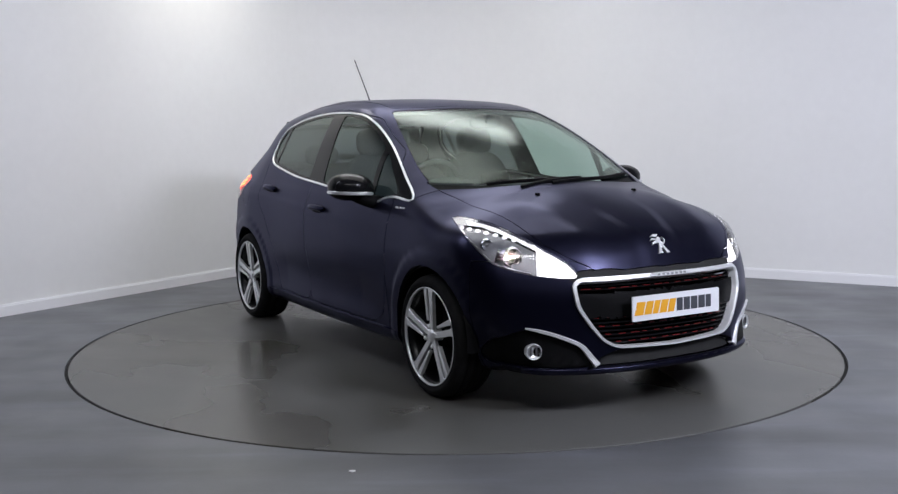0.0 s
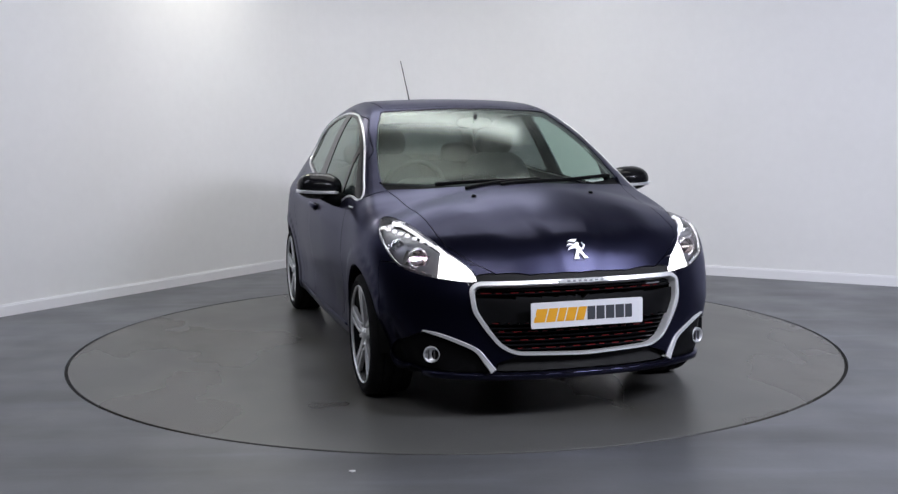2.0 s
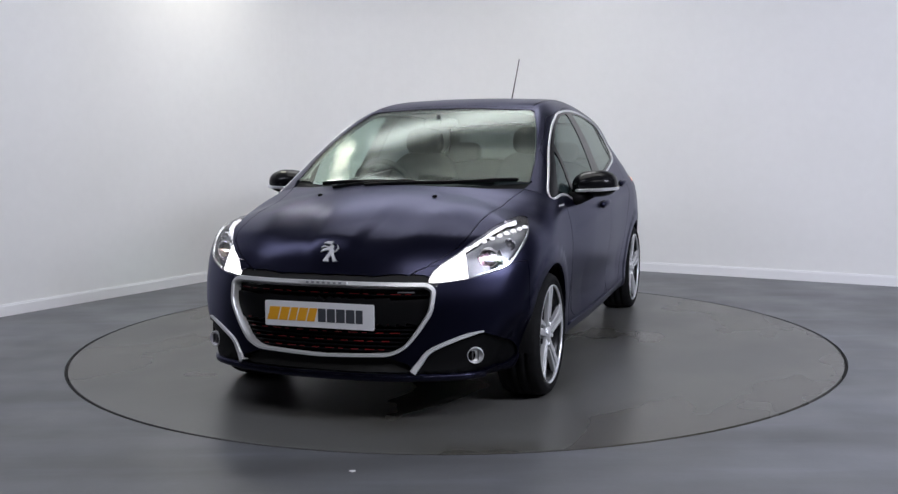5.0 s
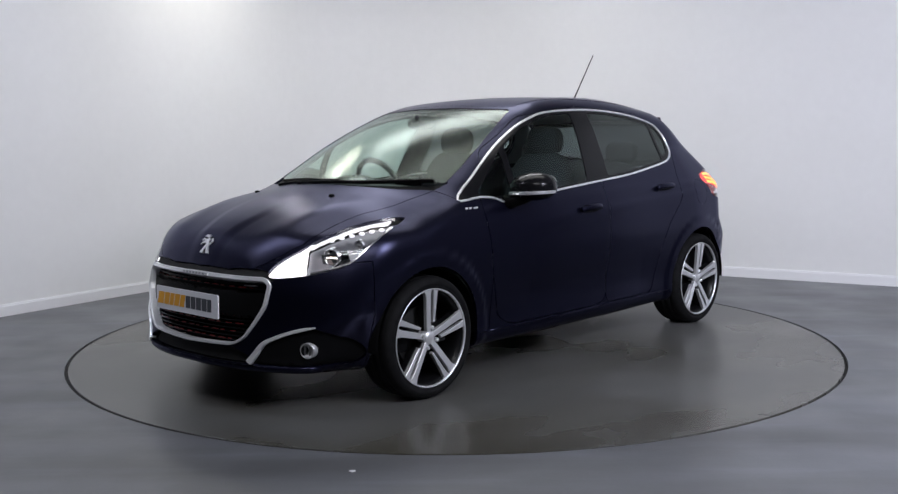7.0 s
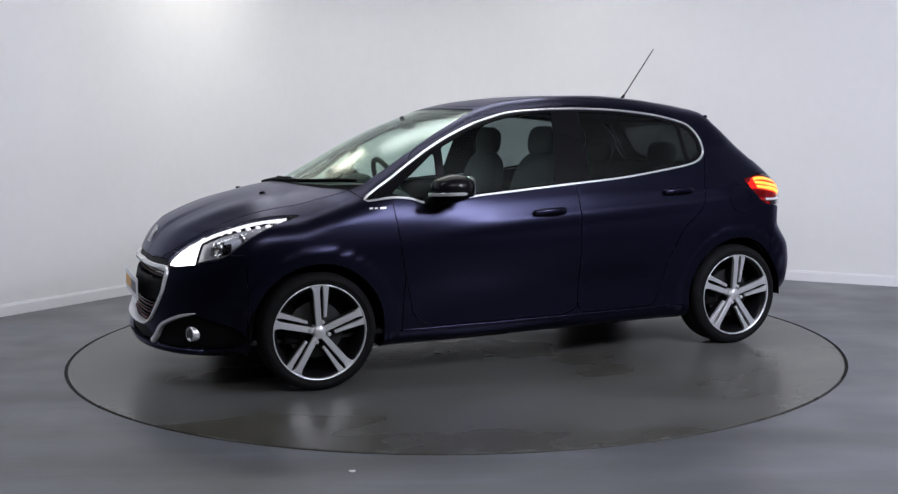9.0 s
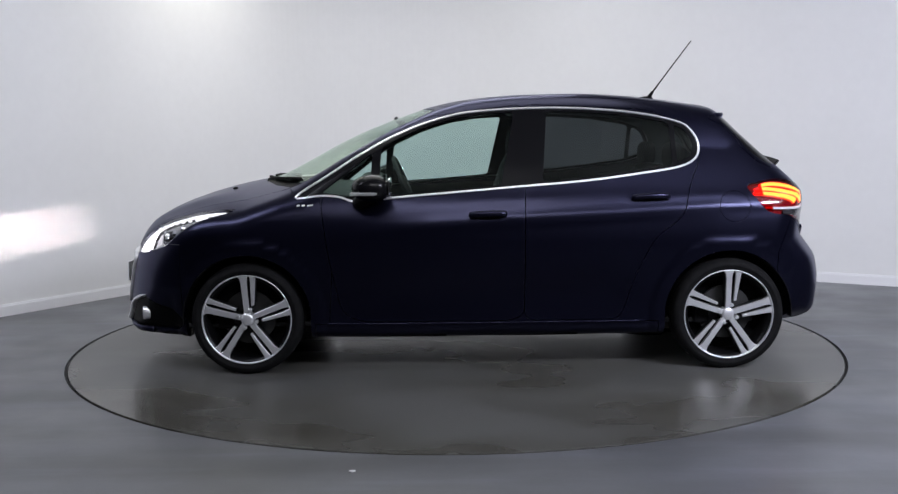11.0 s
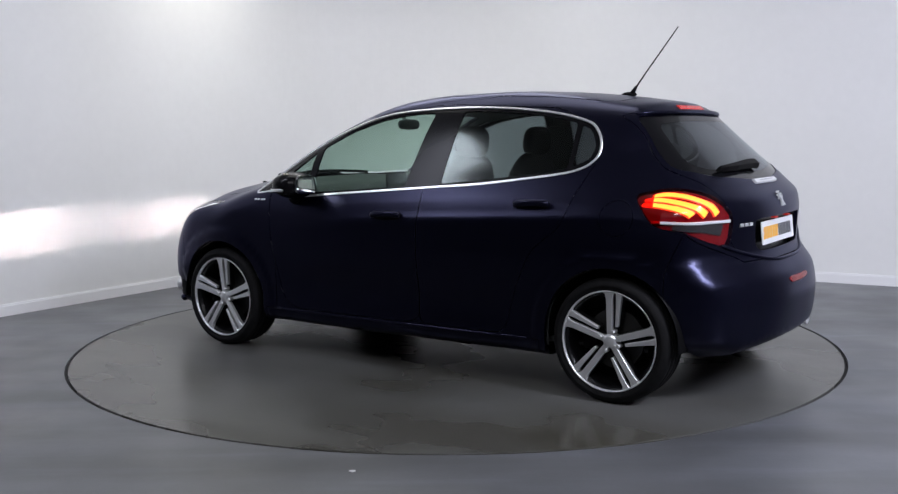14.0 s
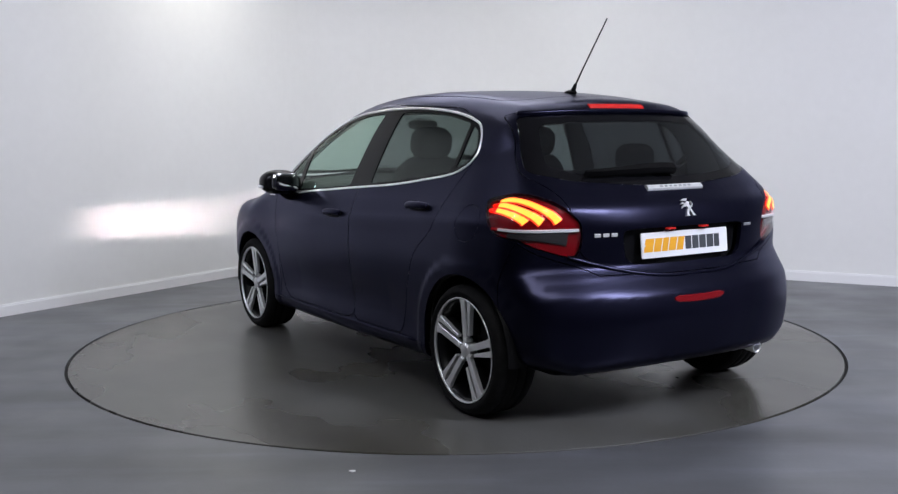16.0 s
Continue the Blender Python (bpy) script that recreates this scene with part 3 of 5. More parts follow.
IDS = {n: i for i, n in enumerate(["body_shell", "bonnet", "front_bumper", "front_wing", "front_door", "rear_door", "tailgate", "rear_bumper", "sill", "headlamp",
                                   "tail_lamp", "windscreen", "pillar_trim", "quarter_glass", "door_glass", "rear_door_glass", "rear_quarter_glass", "rear_glass",
                                   "grille", "intake", "fog_pocket", "arch", "fuel_flap", "underside", "cowl", "plate_bay", "roof", "daylight_strip", "glass_border", "bonnet_shade"])}
HUB_Z = 0.293


def cut_skin():
    bm = shell_half()
    L = bm.faces.layers.int.new("panel")
    I = IDS
    flank = lambda c: c.y > 0.42
    nose = lambda c: c.x > 0.25
    back = lambda c: c.x < -2.40
    over = lambda c: c.z > 0.62 and c.x > -1.6
    carve(bm, L, I["front_wing"], [(.80, .95), (.80, .05), (-.42, .05), (-.455, .60), (-.40, .93), (-.255, .937), (-.17, 1.03), (.0, 1.05)], LATERAL, lambda c: c.y > 0.30 and c.x > -0.6)
    carve(bm, L, I["front_bumper"], [(.345, .69), (.345, .05), (1, .05), (1, .69)], LATERAL, lambda c: c.x > 0.2)
    carve(bm, L, I["rear_bumper"], [(-2.875, .80), (-2.80, .62), (-2.78, .05), (-3.4, .05), (-3.4, .655), (-3.05, .655), (-2.95, .735)], LATERAL, lambda c: c.x < -2.5)
    carve(bm, L, I["sill"], SILL, LATERAL, flank)
    carve(bm, L, I["front_door"], FRONT_DOOR, LATERAL, flank)
    carve(bm, L, I["rear_door"], REAR_DOOR, LATERAL, flank)
    carve(bm, L, I["bonnet"], BONNET, TOPSIDE, over)
    carve(bm, L, I["cowl"], COWL, TOPSIDE, over)
    carve(bm, L, I["windscreen"], WINDSCREEN, TOPSIDE, over)
    carve(bm, L, I["roof"], rounded([(-.985, -.1), (-.985, 0), (-1.0, .30), (-1.05, .475), (-1.8, .50), (-2.35, .47), (-2.40, .40), (-2.40, -.1)], .02), TOPSIDE, lambda c: c.z > 1.3)
    carve(bm, L, I["tailgate"], TAILGATE, FRONTAL, back)
    carve(bm, L, I["glass_border"], REARGLASS, FRONTAL, back)
    carve(bm, L, I["rear_glass"], REARPANE, FRONTAL, back)
    carve(bm, L, I["plate_bay"], PLATEBAY, FRONTAL, back)
    carve(bm, L, I["tail_lamp"], TAILLAMP, REARDIAG, lambda c: c.x < -2.5 and c.y > 0.4)
    carve(bm, L, I["headlamp"], HEADLAMP, DIAGONAL, lambda c: c.x > 0.0 and c.y > 0.3)
    carve(bm, L, I["daylight_strip"], DAYLIGHT, DIAGONAL, lambda c: c.x > 0.0 and c.y > 0.3, only=(I["headlamp"],))
    carve(bm, L, I["bonnet_shade"], BONNETSHADE, FRONTAL, nose, only=(I["front_bumper"], I["body_shell"], I["front_wing"]))
    carve(bm, L, I["grille"], GRILLE, FRONTAL, nose)
    carve(bm, L, I["intake"], INTAKE, FRONTAL, nose)
    carve(bm, L, I["fog_pocket"], FOGPOCKET, FRONTAL, nose)
    carve(bm, L, I["pillar_trim"], SIDE_WINDOWS, LATERAL, flank)
    for n, p in PANES.items():
        carve(bm, L, I[n], p, LATERAL, flank)
    carve(bm, L, I["fuel_flap"], ring_of(-2.567, 0.862, 0.080, 28), LATERAL, flank)
    for cx in (0.0, -WHEELBASE):
        carve(bm, L, I["arch"], ring_of(cx, HUB_Z + 0.004, 0.336, 48), LATERAL, flank)
        carve(bm, L, I["arch"], [(cx - .334, .05), (cx - .334, .295), (cx + .334, .295), (cx + .334, .05)], LATERAL, flank)
    for f in bm.faces:
        c = f.calc_center_median()
        if c.z < 0.19 and f.normal.z < -0.7:
            f[L] = I["underside"] if f[L] != I["arch"] else f[L]
    bm.verts.ensure_lookup_table()
    P = np.array([v.co[:] for v in bm.verts])
    mid = np.abs(P[:, 1]) < 1e-4
    P = snap(P)
    P[mid, 1] = 0
    for i, v in enumerate(bm.verts):
        v.index = i
    groups = {}
    for f in bm.faces:
        groups.setdefault(f[L], []).append([v.index for v in f.verts])
    bm.free()
    return P, groups


def panel(name, P, faces, mat, parent, side=0, gap=0.0022, skirt=0.018, lift=0.0, label=""):
    """A panel of the skin with its rim turned inwards. side: 1 left, -1 right, 0 both halves in one."""
    used = sorted({i for f in faces for i in f})
    at = {u: k for k, u in enumerate(used)}
    V = P[used].copy()
    F = [[at[i] for i in f] for f in faces]
    if side == 0:
        n = len(V)
        twin = [k if abs(V[k, 1]) < 1e-6 else n + k for k in range(n)]
        remap, extra = {}, []
        for k in range(n):
            if twin[k] != k:
                remap[k] = n + len(extra)
                extra.append(V[k] * [1, -1, 1])
            else:
                remap[k] = k
        F = F + [[remap[k] for k in f][::-1] for f in F]
        V = np.concatenate([V, np.array(extra)]) if extra else V
    elif side < 0:
        V = V * [1, -1, 1]
        F = [f[::-1] for f in F]
    N = normals(V)
    count = collections.Counter()
    for f in F:
        for a, b in zip(f, f[1:] + f[:1]):
            count[(min(a, b), max(a, b))] += 1
    rim = []
    push = np.zeros_like(V)
    for f in F:
        c = V[f].mean(0)
        for a, b in zip(f, f[1:] + f[:1]):
            if count[(min(a, b), max(a, b))] == 1:
                rim.append((a, b))
                d = V[b] - V[a]
                w = np.cross(N[a] + N[b], d)
                ln = np.linalg.norm(w)
                if ln > 1e-9:
                    push[a] += w / ln
                    push[b] += w / ln
    ln = np.linalg.norm(push, axis=1, keepdims=True)
    V = V + np.where(ln > 1e-6, push / np.maximum(ln, 1e-6), 0) * gap + N * lift
    verts = [tuple(v) for v in V]
    loopn = [[tuple(N[i]) for i in f] for f in F]
    if skirt:
        low = {}
        for a, b in rim:
            for i in (a, b):
                if i not in low:
                    low[i] = len(verts)
                    verts.append(tuple(V[i] - N[i] * skirt))
        for a, b in rim:
            F.append([b, a, low[a], low[b]])
            e = Vector(V[b] - V[a]).cross(Vector(N[a]))
            e = tuple(e.normalized()) if e.length > 1e-9 else tuple(N[a])
            loopn.append([e] * 4)
    me = bpy.data.meshes.new(name)
    me.from_pydata(verts, [], F)
    me.materials.append(mat)
    me.shade_smooth()
    me.normals_split_custom_set([n for f in loopn for n in f])
    ob = new(name, me)
    ob.parent = parent
    return tagged(ob, label) if label else ob


def build_body(car):
    P, g = cut_skin()
    I = IDS
    both = lambda n, mat, **k: panel(n, P, g[I[n]], mat, car, 0, **k)

    def pair(n, mat, parents=(None, None), **k):
        return [panel(n, P, g[I[n]], mat, parents[i] or car, s, **k) for i, s in enumerate((1, -1))]
    both("body_shell", M_PAINT, skirt=0.02)
    both("roof", M_PAINT, gap=0.004, skirt=0.012)
    both("bonnet", M_PAINT)
    both("front_bumper", M_PAINT)
    both("rear_bumper", M_PAINT)
    gate = both("tailgate", M_PAINT)
    both("underside", M_BLACK, skirt=0)
    both("cowl", M_BLACK, lift=-0.012)
    both("windscreen", M_SCREEN, skirt=0, lift=-0.003, label="clear laminated windscreen")
    panel("rear_glass", P, g[I["rear_glass"]], M_REARGLASS, gate, 0, skirt=0, gap=0, lift=-0.003, label="dark tinted rear window")
    panel("glass_border", P, g[I["glass_border"]], M_FRIT, gate, 0, skirt=0.012, gap=0.001, lift=-0.003, label="black printed border of the rear window")
    # Shade under the bonnet's front edge, made as a black strip.
    both("bonnet_shade", M_GAP, lift=-0.008, skirt=0.0, gap=0)
    # Black in the bay stands for body paint lying in shade.
    panel("plate_bay", P, g[I["plate_bay"]], M_GLOSSBLACK, gate, 0, skirt=0.0, lift=-0.042, gap=-0.01)
    pair("front_wing", M_PAINT)
    pair("sill", M_PAINT, gap=0.002)
    fd, rd = pair("front_door", M_PAINT), pair("rear_door", M_PAINT)
    pair("pillar_trim", M_GLOSSBLACK, lift=-0.004, skirt=0.01, gap=0.0)
    pair("quarter_glass", M_SIDEGLASS, fd, lift=-0.007, skirt=0, gap=0)
    pair("door_glass", M_SIDEGLASS, fd, lift=-0.007, skirt=0, gap=0)
    pair("rear_door_glass", M_PRIVACY, rd, lift=-0.007, skirt=0, gap=0)
    pair("rear_quarter_glass", M_PRIVACY, rd, lift=-0.007, skirt=0, gap=0)
    both("intake", M_GAP, lift=-0.03, skirt=0)
    pair("fog_pocket", M_BLACK, lift=-0.012, skirt=0.03)
    pair("fuel_flap", M_PAINT, gap=0.0005, skirt=0.004)
    # inner linings
    for s in (1, -1):
        for n, mat in (("front_door", M_TRIM), ("rear_door", M_TRIM)):
            panel("door_lining", P, [f for f in g[I[n]] if P[f][:, 2].max() < 0.96], mat, fd[(1 - s) // 2] if n == "front_door" else rd[(1 - s) // 2], s, gap=0, skirt=0, lift=-0.05)
    roof = [f for f in g[I["roof"]] + g[I["body_shell"]] if P[f][:, 2].min() > 1.02 and P[f][:, 0].min() > -2.66]
    panel("headlining", P, roof, M_LINER, car, 0, gap=0, skirt=0, lift=-0.03, label="pale grey cloth headlining")
    lowq = g[I["tail_lamp"]] + [f for f in g[I["body_shell"]] if P[f][:, 2].max() < 1.04 and P[f][:, 0].max() < -2.0]
    for s in (1, -1):
        panel("boot_lining", P, lowq, M_TRIM, car, s, gap=0, skirt=0, lift=-0.04)
    return P, g


# ---------------------------------------------------------------- the car
OFFSET = Matrix.Translation((1.1062, 0.0313, 0))
hatchback = tagged(new("hatchback_car"), "dark metallic blue five-door hatchback car with lit lamps on the turntable", "car")
PANELS = build_body(hatchback)

# ---------------------------------------------------------------- fittings on the skin
def project(view, pts, sign=1, side=1):
    """Points of a view laid on the skin, with their normals."""
    A, B = np.array(view[0], float), np.array(view[1], float)
    d = np.cross(A, B) * sign
    start = {LATERAL: 0.0, FRONTAL: 0.0, DIAGONAL: 0.4, REARDIAG: 1.6}[view]
    if view == FRONTAL and sign < 0:
        start = 1.6
    o = np.array([A * a + B * b + d * start for a, b in pts])
    p = cast(o, np.repeat(d[None], len(o), 0), 2.2)
    n = normals(p)
    if side < 0:
        p, n = p * [1, -1, 1], n * [1, -1, 1]
    return p, n


def sweep(bm, p, n, width, thick, closed=False, lift=0.0, sink=0.006):
    """A strip with bevelled edges along points p with normals n. width: number or one per point."""
    k = len(p)
    w = np.broadcast_to(np.asarray(width, float), (k,))
    rings = []
    for i in range(k):
        a, b = (p[i - 1], p[(i + 1) % k]) if closed else (p[max(i - 1, 0)], p[min(i + 1, k - 1)])
        t = Vector(b - a).normalized()
        m = Vector(n[i])
        s = m.cross(t).normalized()
        c = Vector(p[i]) + m * lift
        h = w[i] / 2
        rings.append([bm.verts.new(q) for q in (c - s * h - m * sink, c - s * h + m * thick * .4, c - s * h * .72 + m * thick, c + s * h * .72 + m * thick, c + s * h + m * thick * .4, c + s * h - m * sink)])
    for i in range(k if closed else k - 1):
        a, b = rings[i], rings[(i + 1) % k]
        for j in range(6):
            bm.faces.new((a[j], a[(j + 1) % 6], b[(j + 1) % 6], b[j]))
    if not closed:
        bm.faces.new(rings[0][::-1])
        bm.faces.new(rings[-1])
    bmesh.ops.recalc_face_normals(bm, faces=bm.faces)
    return bm


def dense(pts, n=6):
    """Open smooth curve through the points."""
    q = [pts[0]] + list(pts) + [pts[-1]]
    out = []
    for i in range(1, len(q) - 2):
        p0, p1, p2, p3 = (Vector(q[i + k - 1]) for k in range(4))
        for j in range(n):
            t = j / n
            out.append(tuple(0.5 * (2 * p1 + (p2 - p0) * t + (2 * p0 - 5 * p1 + 4 * p2 - p3) * t * t + (3 * p1 - p0 - 3 * p2 + p3) * t ** 3)))
    return out + [tuple(pts[-1])]


def tube(bm, pts, r, n=10):
    """Round bar along points; r: number or one per point."""
    k = len(pts)
    rr = [r] * k if isinstance(r, (int, float)) else r
    P = [Vector(q) for q in pts]
    rings = []
    up = Vector((0, 0, 1))
    for i in range(k):
        t = (P[min(i + 1, k - 1)] - P[max(i - 1, 0)]).normalized()
        s = t.cross(up if abs(t.z) < .95 else Vector((1, 0, 0))).normalized()
        u = s.cross(t)
        rings.append([bm.verts.new(P[i] + (s * math.cos(2 * math.pi * j / n) + u * math.sin(2 * math.pi * j / n)) * rr[i]) for j in range(n)])
    for a, b in zip(rings, rings[1:]):
        for j in range(n):
            bm.faces.new((a[j], a[(j + 1) % n], b[(j + 1) % n], b[j]))
    bm.faces.new(rings[0][::-1])
    bm.faces.new(rings[-1])
    bmesh.ops.recalc_face_normals(bm, faces=bm.faces)
    return bm


def blob(bm, c, r, power=2.6, n=18, m=None, shape=None):
    """Rounded box (superellipsoid); shape bends each unit point."""
    rows = []
    f = lambda v, e: math.copysign(abs(v) ** e, v)
    for i in range(n + 1):
        a = -math.pi / 2 + math.pi * i / n
        row = []
        for j in range(2 * n):
            b = 2 * math.pi * j / (2 * n)
            e = 2 / power
            q = Vector((f(math.cos(a), e) * f(math.cos(b), e), f(math.cos(a), e) * f(math.sin(b), e), f(math.sin(a), e)))
            if shape:
                q = shape(q)
            q = Vector((q.x * r[0], q.y * r[1], q.z * r[2]))
            q = (m @ q if m is not None else q) + Vector(c)
            row.append(bm.verts.new(q))
        rows.append(row)
    for a, b in zip(rows, rows[1:]):
        for j in range(2 * n):
            bm.faces.new((a[j], a[(j + 1) % (2 * n)], b[(j + 1) % (2 * n)], b[j]))
    bmesh.ops.remove_doubles(bm, verts=bm.verts, dist=1e-6)
    bmesh.ops.recalc_face_normals(bm, faces=bm.faces)
    return bm


def plate_prism(bm, pts, m, depth):
    """A flat outline in local (u, v) given depth, placed by m (u right, v up, w out)."""
    lo = [bm.verts.new(m @ Vector((u, v, 0))) for u, v in pts]
    hi = [bm.verts.new(m @ Vector((u, v, depth))) for u, v in pts]
    k = len(pts)
    bm.faces.new(hi)
    bm.faces.new(lo[::-1])
    for i in range(k):
        bm.faces.new((lo[i], lo[(i + 1) % k], hi[(i + 1) % k], hi[i]))
    bmesh.ops.recalc_face_normals(bm, faces=bm.faces)
    return bm


def facing(p, out, up=(0, 0, 1)):
    """Pose with its third axis along out, its second near up."""
    w = Vector(out).normalized()
    u = Vector(up).cross(w).normalized()
    v = w.cross(u)
    return Matrix(((u.x, v.x, w.x, p[0]), (u.y, v.y, w.y, p[1]), (u.z, v.z, w.z, p[2]), (0, 0, 0, 1)))


def panel_of(name, mat, parent, side, faces=None, **k):
    P, g = PANELS
    return panel(name, P, faces if faces is not None else g[IDS[name]], mat, parent, side, **k)


# ---- wheels
def spoke_outline(off0, w0, off1, w1, r0, r1, flare):
    """Outline of a spoke that runs up from radius r0 to r1 and flares at the rim."""
    pts = [(off0 - w0 / 2, r0), (off0 + w0 / 2, r0)]
    rk = r1 - 0.035
    pts += [(off1 + w1 / 2, rk), (off1 + w1 / 2 + flare[1] * .35, r1 - 0.012), (off1 + w1 / 2 + flare[1], math.sqrt(r1 ** 2 - (off1 + w1 / 2 + flare[1]) ** 2))]
    pts += [(off1, r1 + 0.002), (off1 - w1 / 2 - flare[0], math.sqrt(r1 ** 2 - (off1 - w1 / 2 - flare[0]) ** 2)), (off1 - w1 / 2 - flare[0] * .35, r1 - 0.012), (off1 - w1 / 2, rk)]
    return pts


def build_wheel(car, x, side, first=90.0):
    """One wheel; its face looks along side * y."""
    y = side * 0.838
    wheel = new("wheel")
    wheel.parent = car
    wheel.matrix_basis = pose(x, y, HUB_Z) @ Matrix(((-side, 0, 0, 0), (0, 0, side, 0), (0, 1, 0, 0), (0, 0, 0, 1)))
    # local: x along the ground, y up, z outwards
    R = 0.295
    bm = bmesh.new()
    prof = [(0.222, -0.190), (0.236, -0.200), (0.262, -0.203), (0.282, -0.197), (0.292, -0.180), (R, -0.160), (R, -0.150), (R - .005, -.148), (R - .005, -.142), (R, -.140), (R + .001, -0.105), (R - .005, -.103), (R - .005, -.097), (R + .001, -.095),
            (R, -.060), (R - .005, -.058), (R - .005, -.052), (R, -.050), (R, -0.038), (0.291, -0.016), (0.283, -0.003), (0.268, 0.006), (0.256, 0.009), (0.254, 0.006), (0.246, 0.006), (0.236, 0.000), (0.228, -0.010)]
    lathe(bm, prof, 72)
    part("tyre", bm, M_RUBBER, wheel, "black road tyre", smooth=True)
    bm = bmesh.new()
    lathe(bm, [(0.205, -0.20), (0.205, -0.05), (0.214, -0.028), (0.222, -0.014), (0.229, -0.010)], 72)
    part("rim", bm, M_RIMBLACK, wheel, "gloss black rim barrel", smooth=True)
    bm = bmesh.new()
    lathe(bm, [(0.2285, -0.012), (0.2375, -0.002), (0.2370, 0.004), (0.2335, 0.005), (0.2290, -0.001)], 96, closed=True)
    bmesh.ops.recalc_face_normals(bm, faces=bm.faces)
    part("rim_edge", bm, M_ALLOY, wheel, "bright machined rim edge", smooth=True)
    bm = bmesh.new()
    lathe(bm, [(0.0, -0.085), (0.142, -0.085), (0.142, -0.10), (0.0, -0.10)], 48)
    part("brake_disc", bm, M_DISCMETAL, wheel)
    bm = bmesh.new()
    lathe(bm, [(0.0, -0.13), (0.206, -0.13)], 48)
    part("back_plate", bm, M_BLACK, wheel)
    bm = bmesh.new()
    box(bm, -0.165, -0.085, -0.06, 0.07, -0.12, -0.07, bevel=0.01)
    part("brake_caliper", bm, M_BLACK, wheel)
    flip = -1 if side > 0 else 1
    for i in range(5):
        a = math.radians(first + 72 * i) - math.pi / 2
        turn = Matrix.Rotation(a * -flip, 4, "Z")
        for name, mat, dz, dep, grow in (("spoke", M_ALLOY, -0.022, 0.020, 0.0), ("spoke_back", M_RIMBLACK, -0.060, 0.0375, 0.004)):
            for o in (spoke_outline(0.0, 0.028 + grow, 0.001, 0.032 + grow, 0.022, 0.229, (0.014, 0.010)),
                      spoke_outline(0.035, 0.014 + grow, 0.048, 0.025 + grow, 0.070, 0.229, (0.003, 0.014))):
                bm = bmesh.new()
                pts = [(u * -flip, v) for u, v in o]
                plate_prism(bm, pts, turn @ Matrix.Translation((0, 0, dz)), dep)
                # dish towards the hub
                for v in bm.verts:
                    rad = math.hypot(v.co.x, v.co.y)
                    v.co.z -= 0.014 * max(0, 1 - rad / 0.21)
                bmesh.ops.bevel(bm, geom=[e for e in bm.edges if abs(e.verts[0].co.z - e.verts[1].co.z) < .016 and min(v.co.z for v in e.verts) > dz + dep - 0.016], offset=0.0022, segments=1, affect="EDGES")
                part(name, bm, mat, wheel)
    bm = bmesh.new()
    lathe(bm, [(0.0, -0.004), (0.018, -0.005), (0.028, -0.009), (0.034, -0.016), (0.036, -0.024), (0.037, -0.06)], 40)
    bmesh.ops.recalc_face_normals(bm, faces=bm.faces)
    part("hub_cap", bm, M_ALLOY, wheel, "silver hub cap", smooth=True)
    for i in range(4):
        a = math.radians((first - 22 + 90 * i) if side > 0 else (180 - first + 22 + 90 * i))
        bm = bmesh.new()
        lathe(bm, [(0.0, -0.003), (0.0075, -0.003), (0.0105, -0.007), (0.0105, -0.04)], 8, Matrix.Translation((0.050 * math.cos(a), 0.050 * math.sin(a), 0)))
        bmesh.ops.recalc_face_normals(bm, faces=bm.faces)
        part("wheel_bolt", bm, M_ALLOY, wheel)
    # wheel housing
    bm = bmesh.new()
    n = 28
    prof = [(0.334, -0.012), (0.345, -0.03), (0.345, -0.36), (0.02, -0.36)]
    rows = [[bm.verts.new((r * math.cos(math.radians(-4 + 188 * i / n)), r * math.sin(math.radians(-4 + 188 * i / n)), h)) for i in range(n + 1)] for r, h in prof]
    for a, b in zip(rows, rows[1:]):
        for i in range(n):
            bm.faces.new((a[i], a[i + 1], b[i + 1], b[i]))
    housing = part("wheel_housing", bm, M_BLACK, car, smooth=True)
    housing.matrix_basis = wheel.matrix_basis
    return wheel


for wx, ang in ((0.0, 94.0), (-WHEELBASE, 90.0)):
    for s in (1, -1):
        build_wheel(hatchback, wx, s, ang)


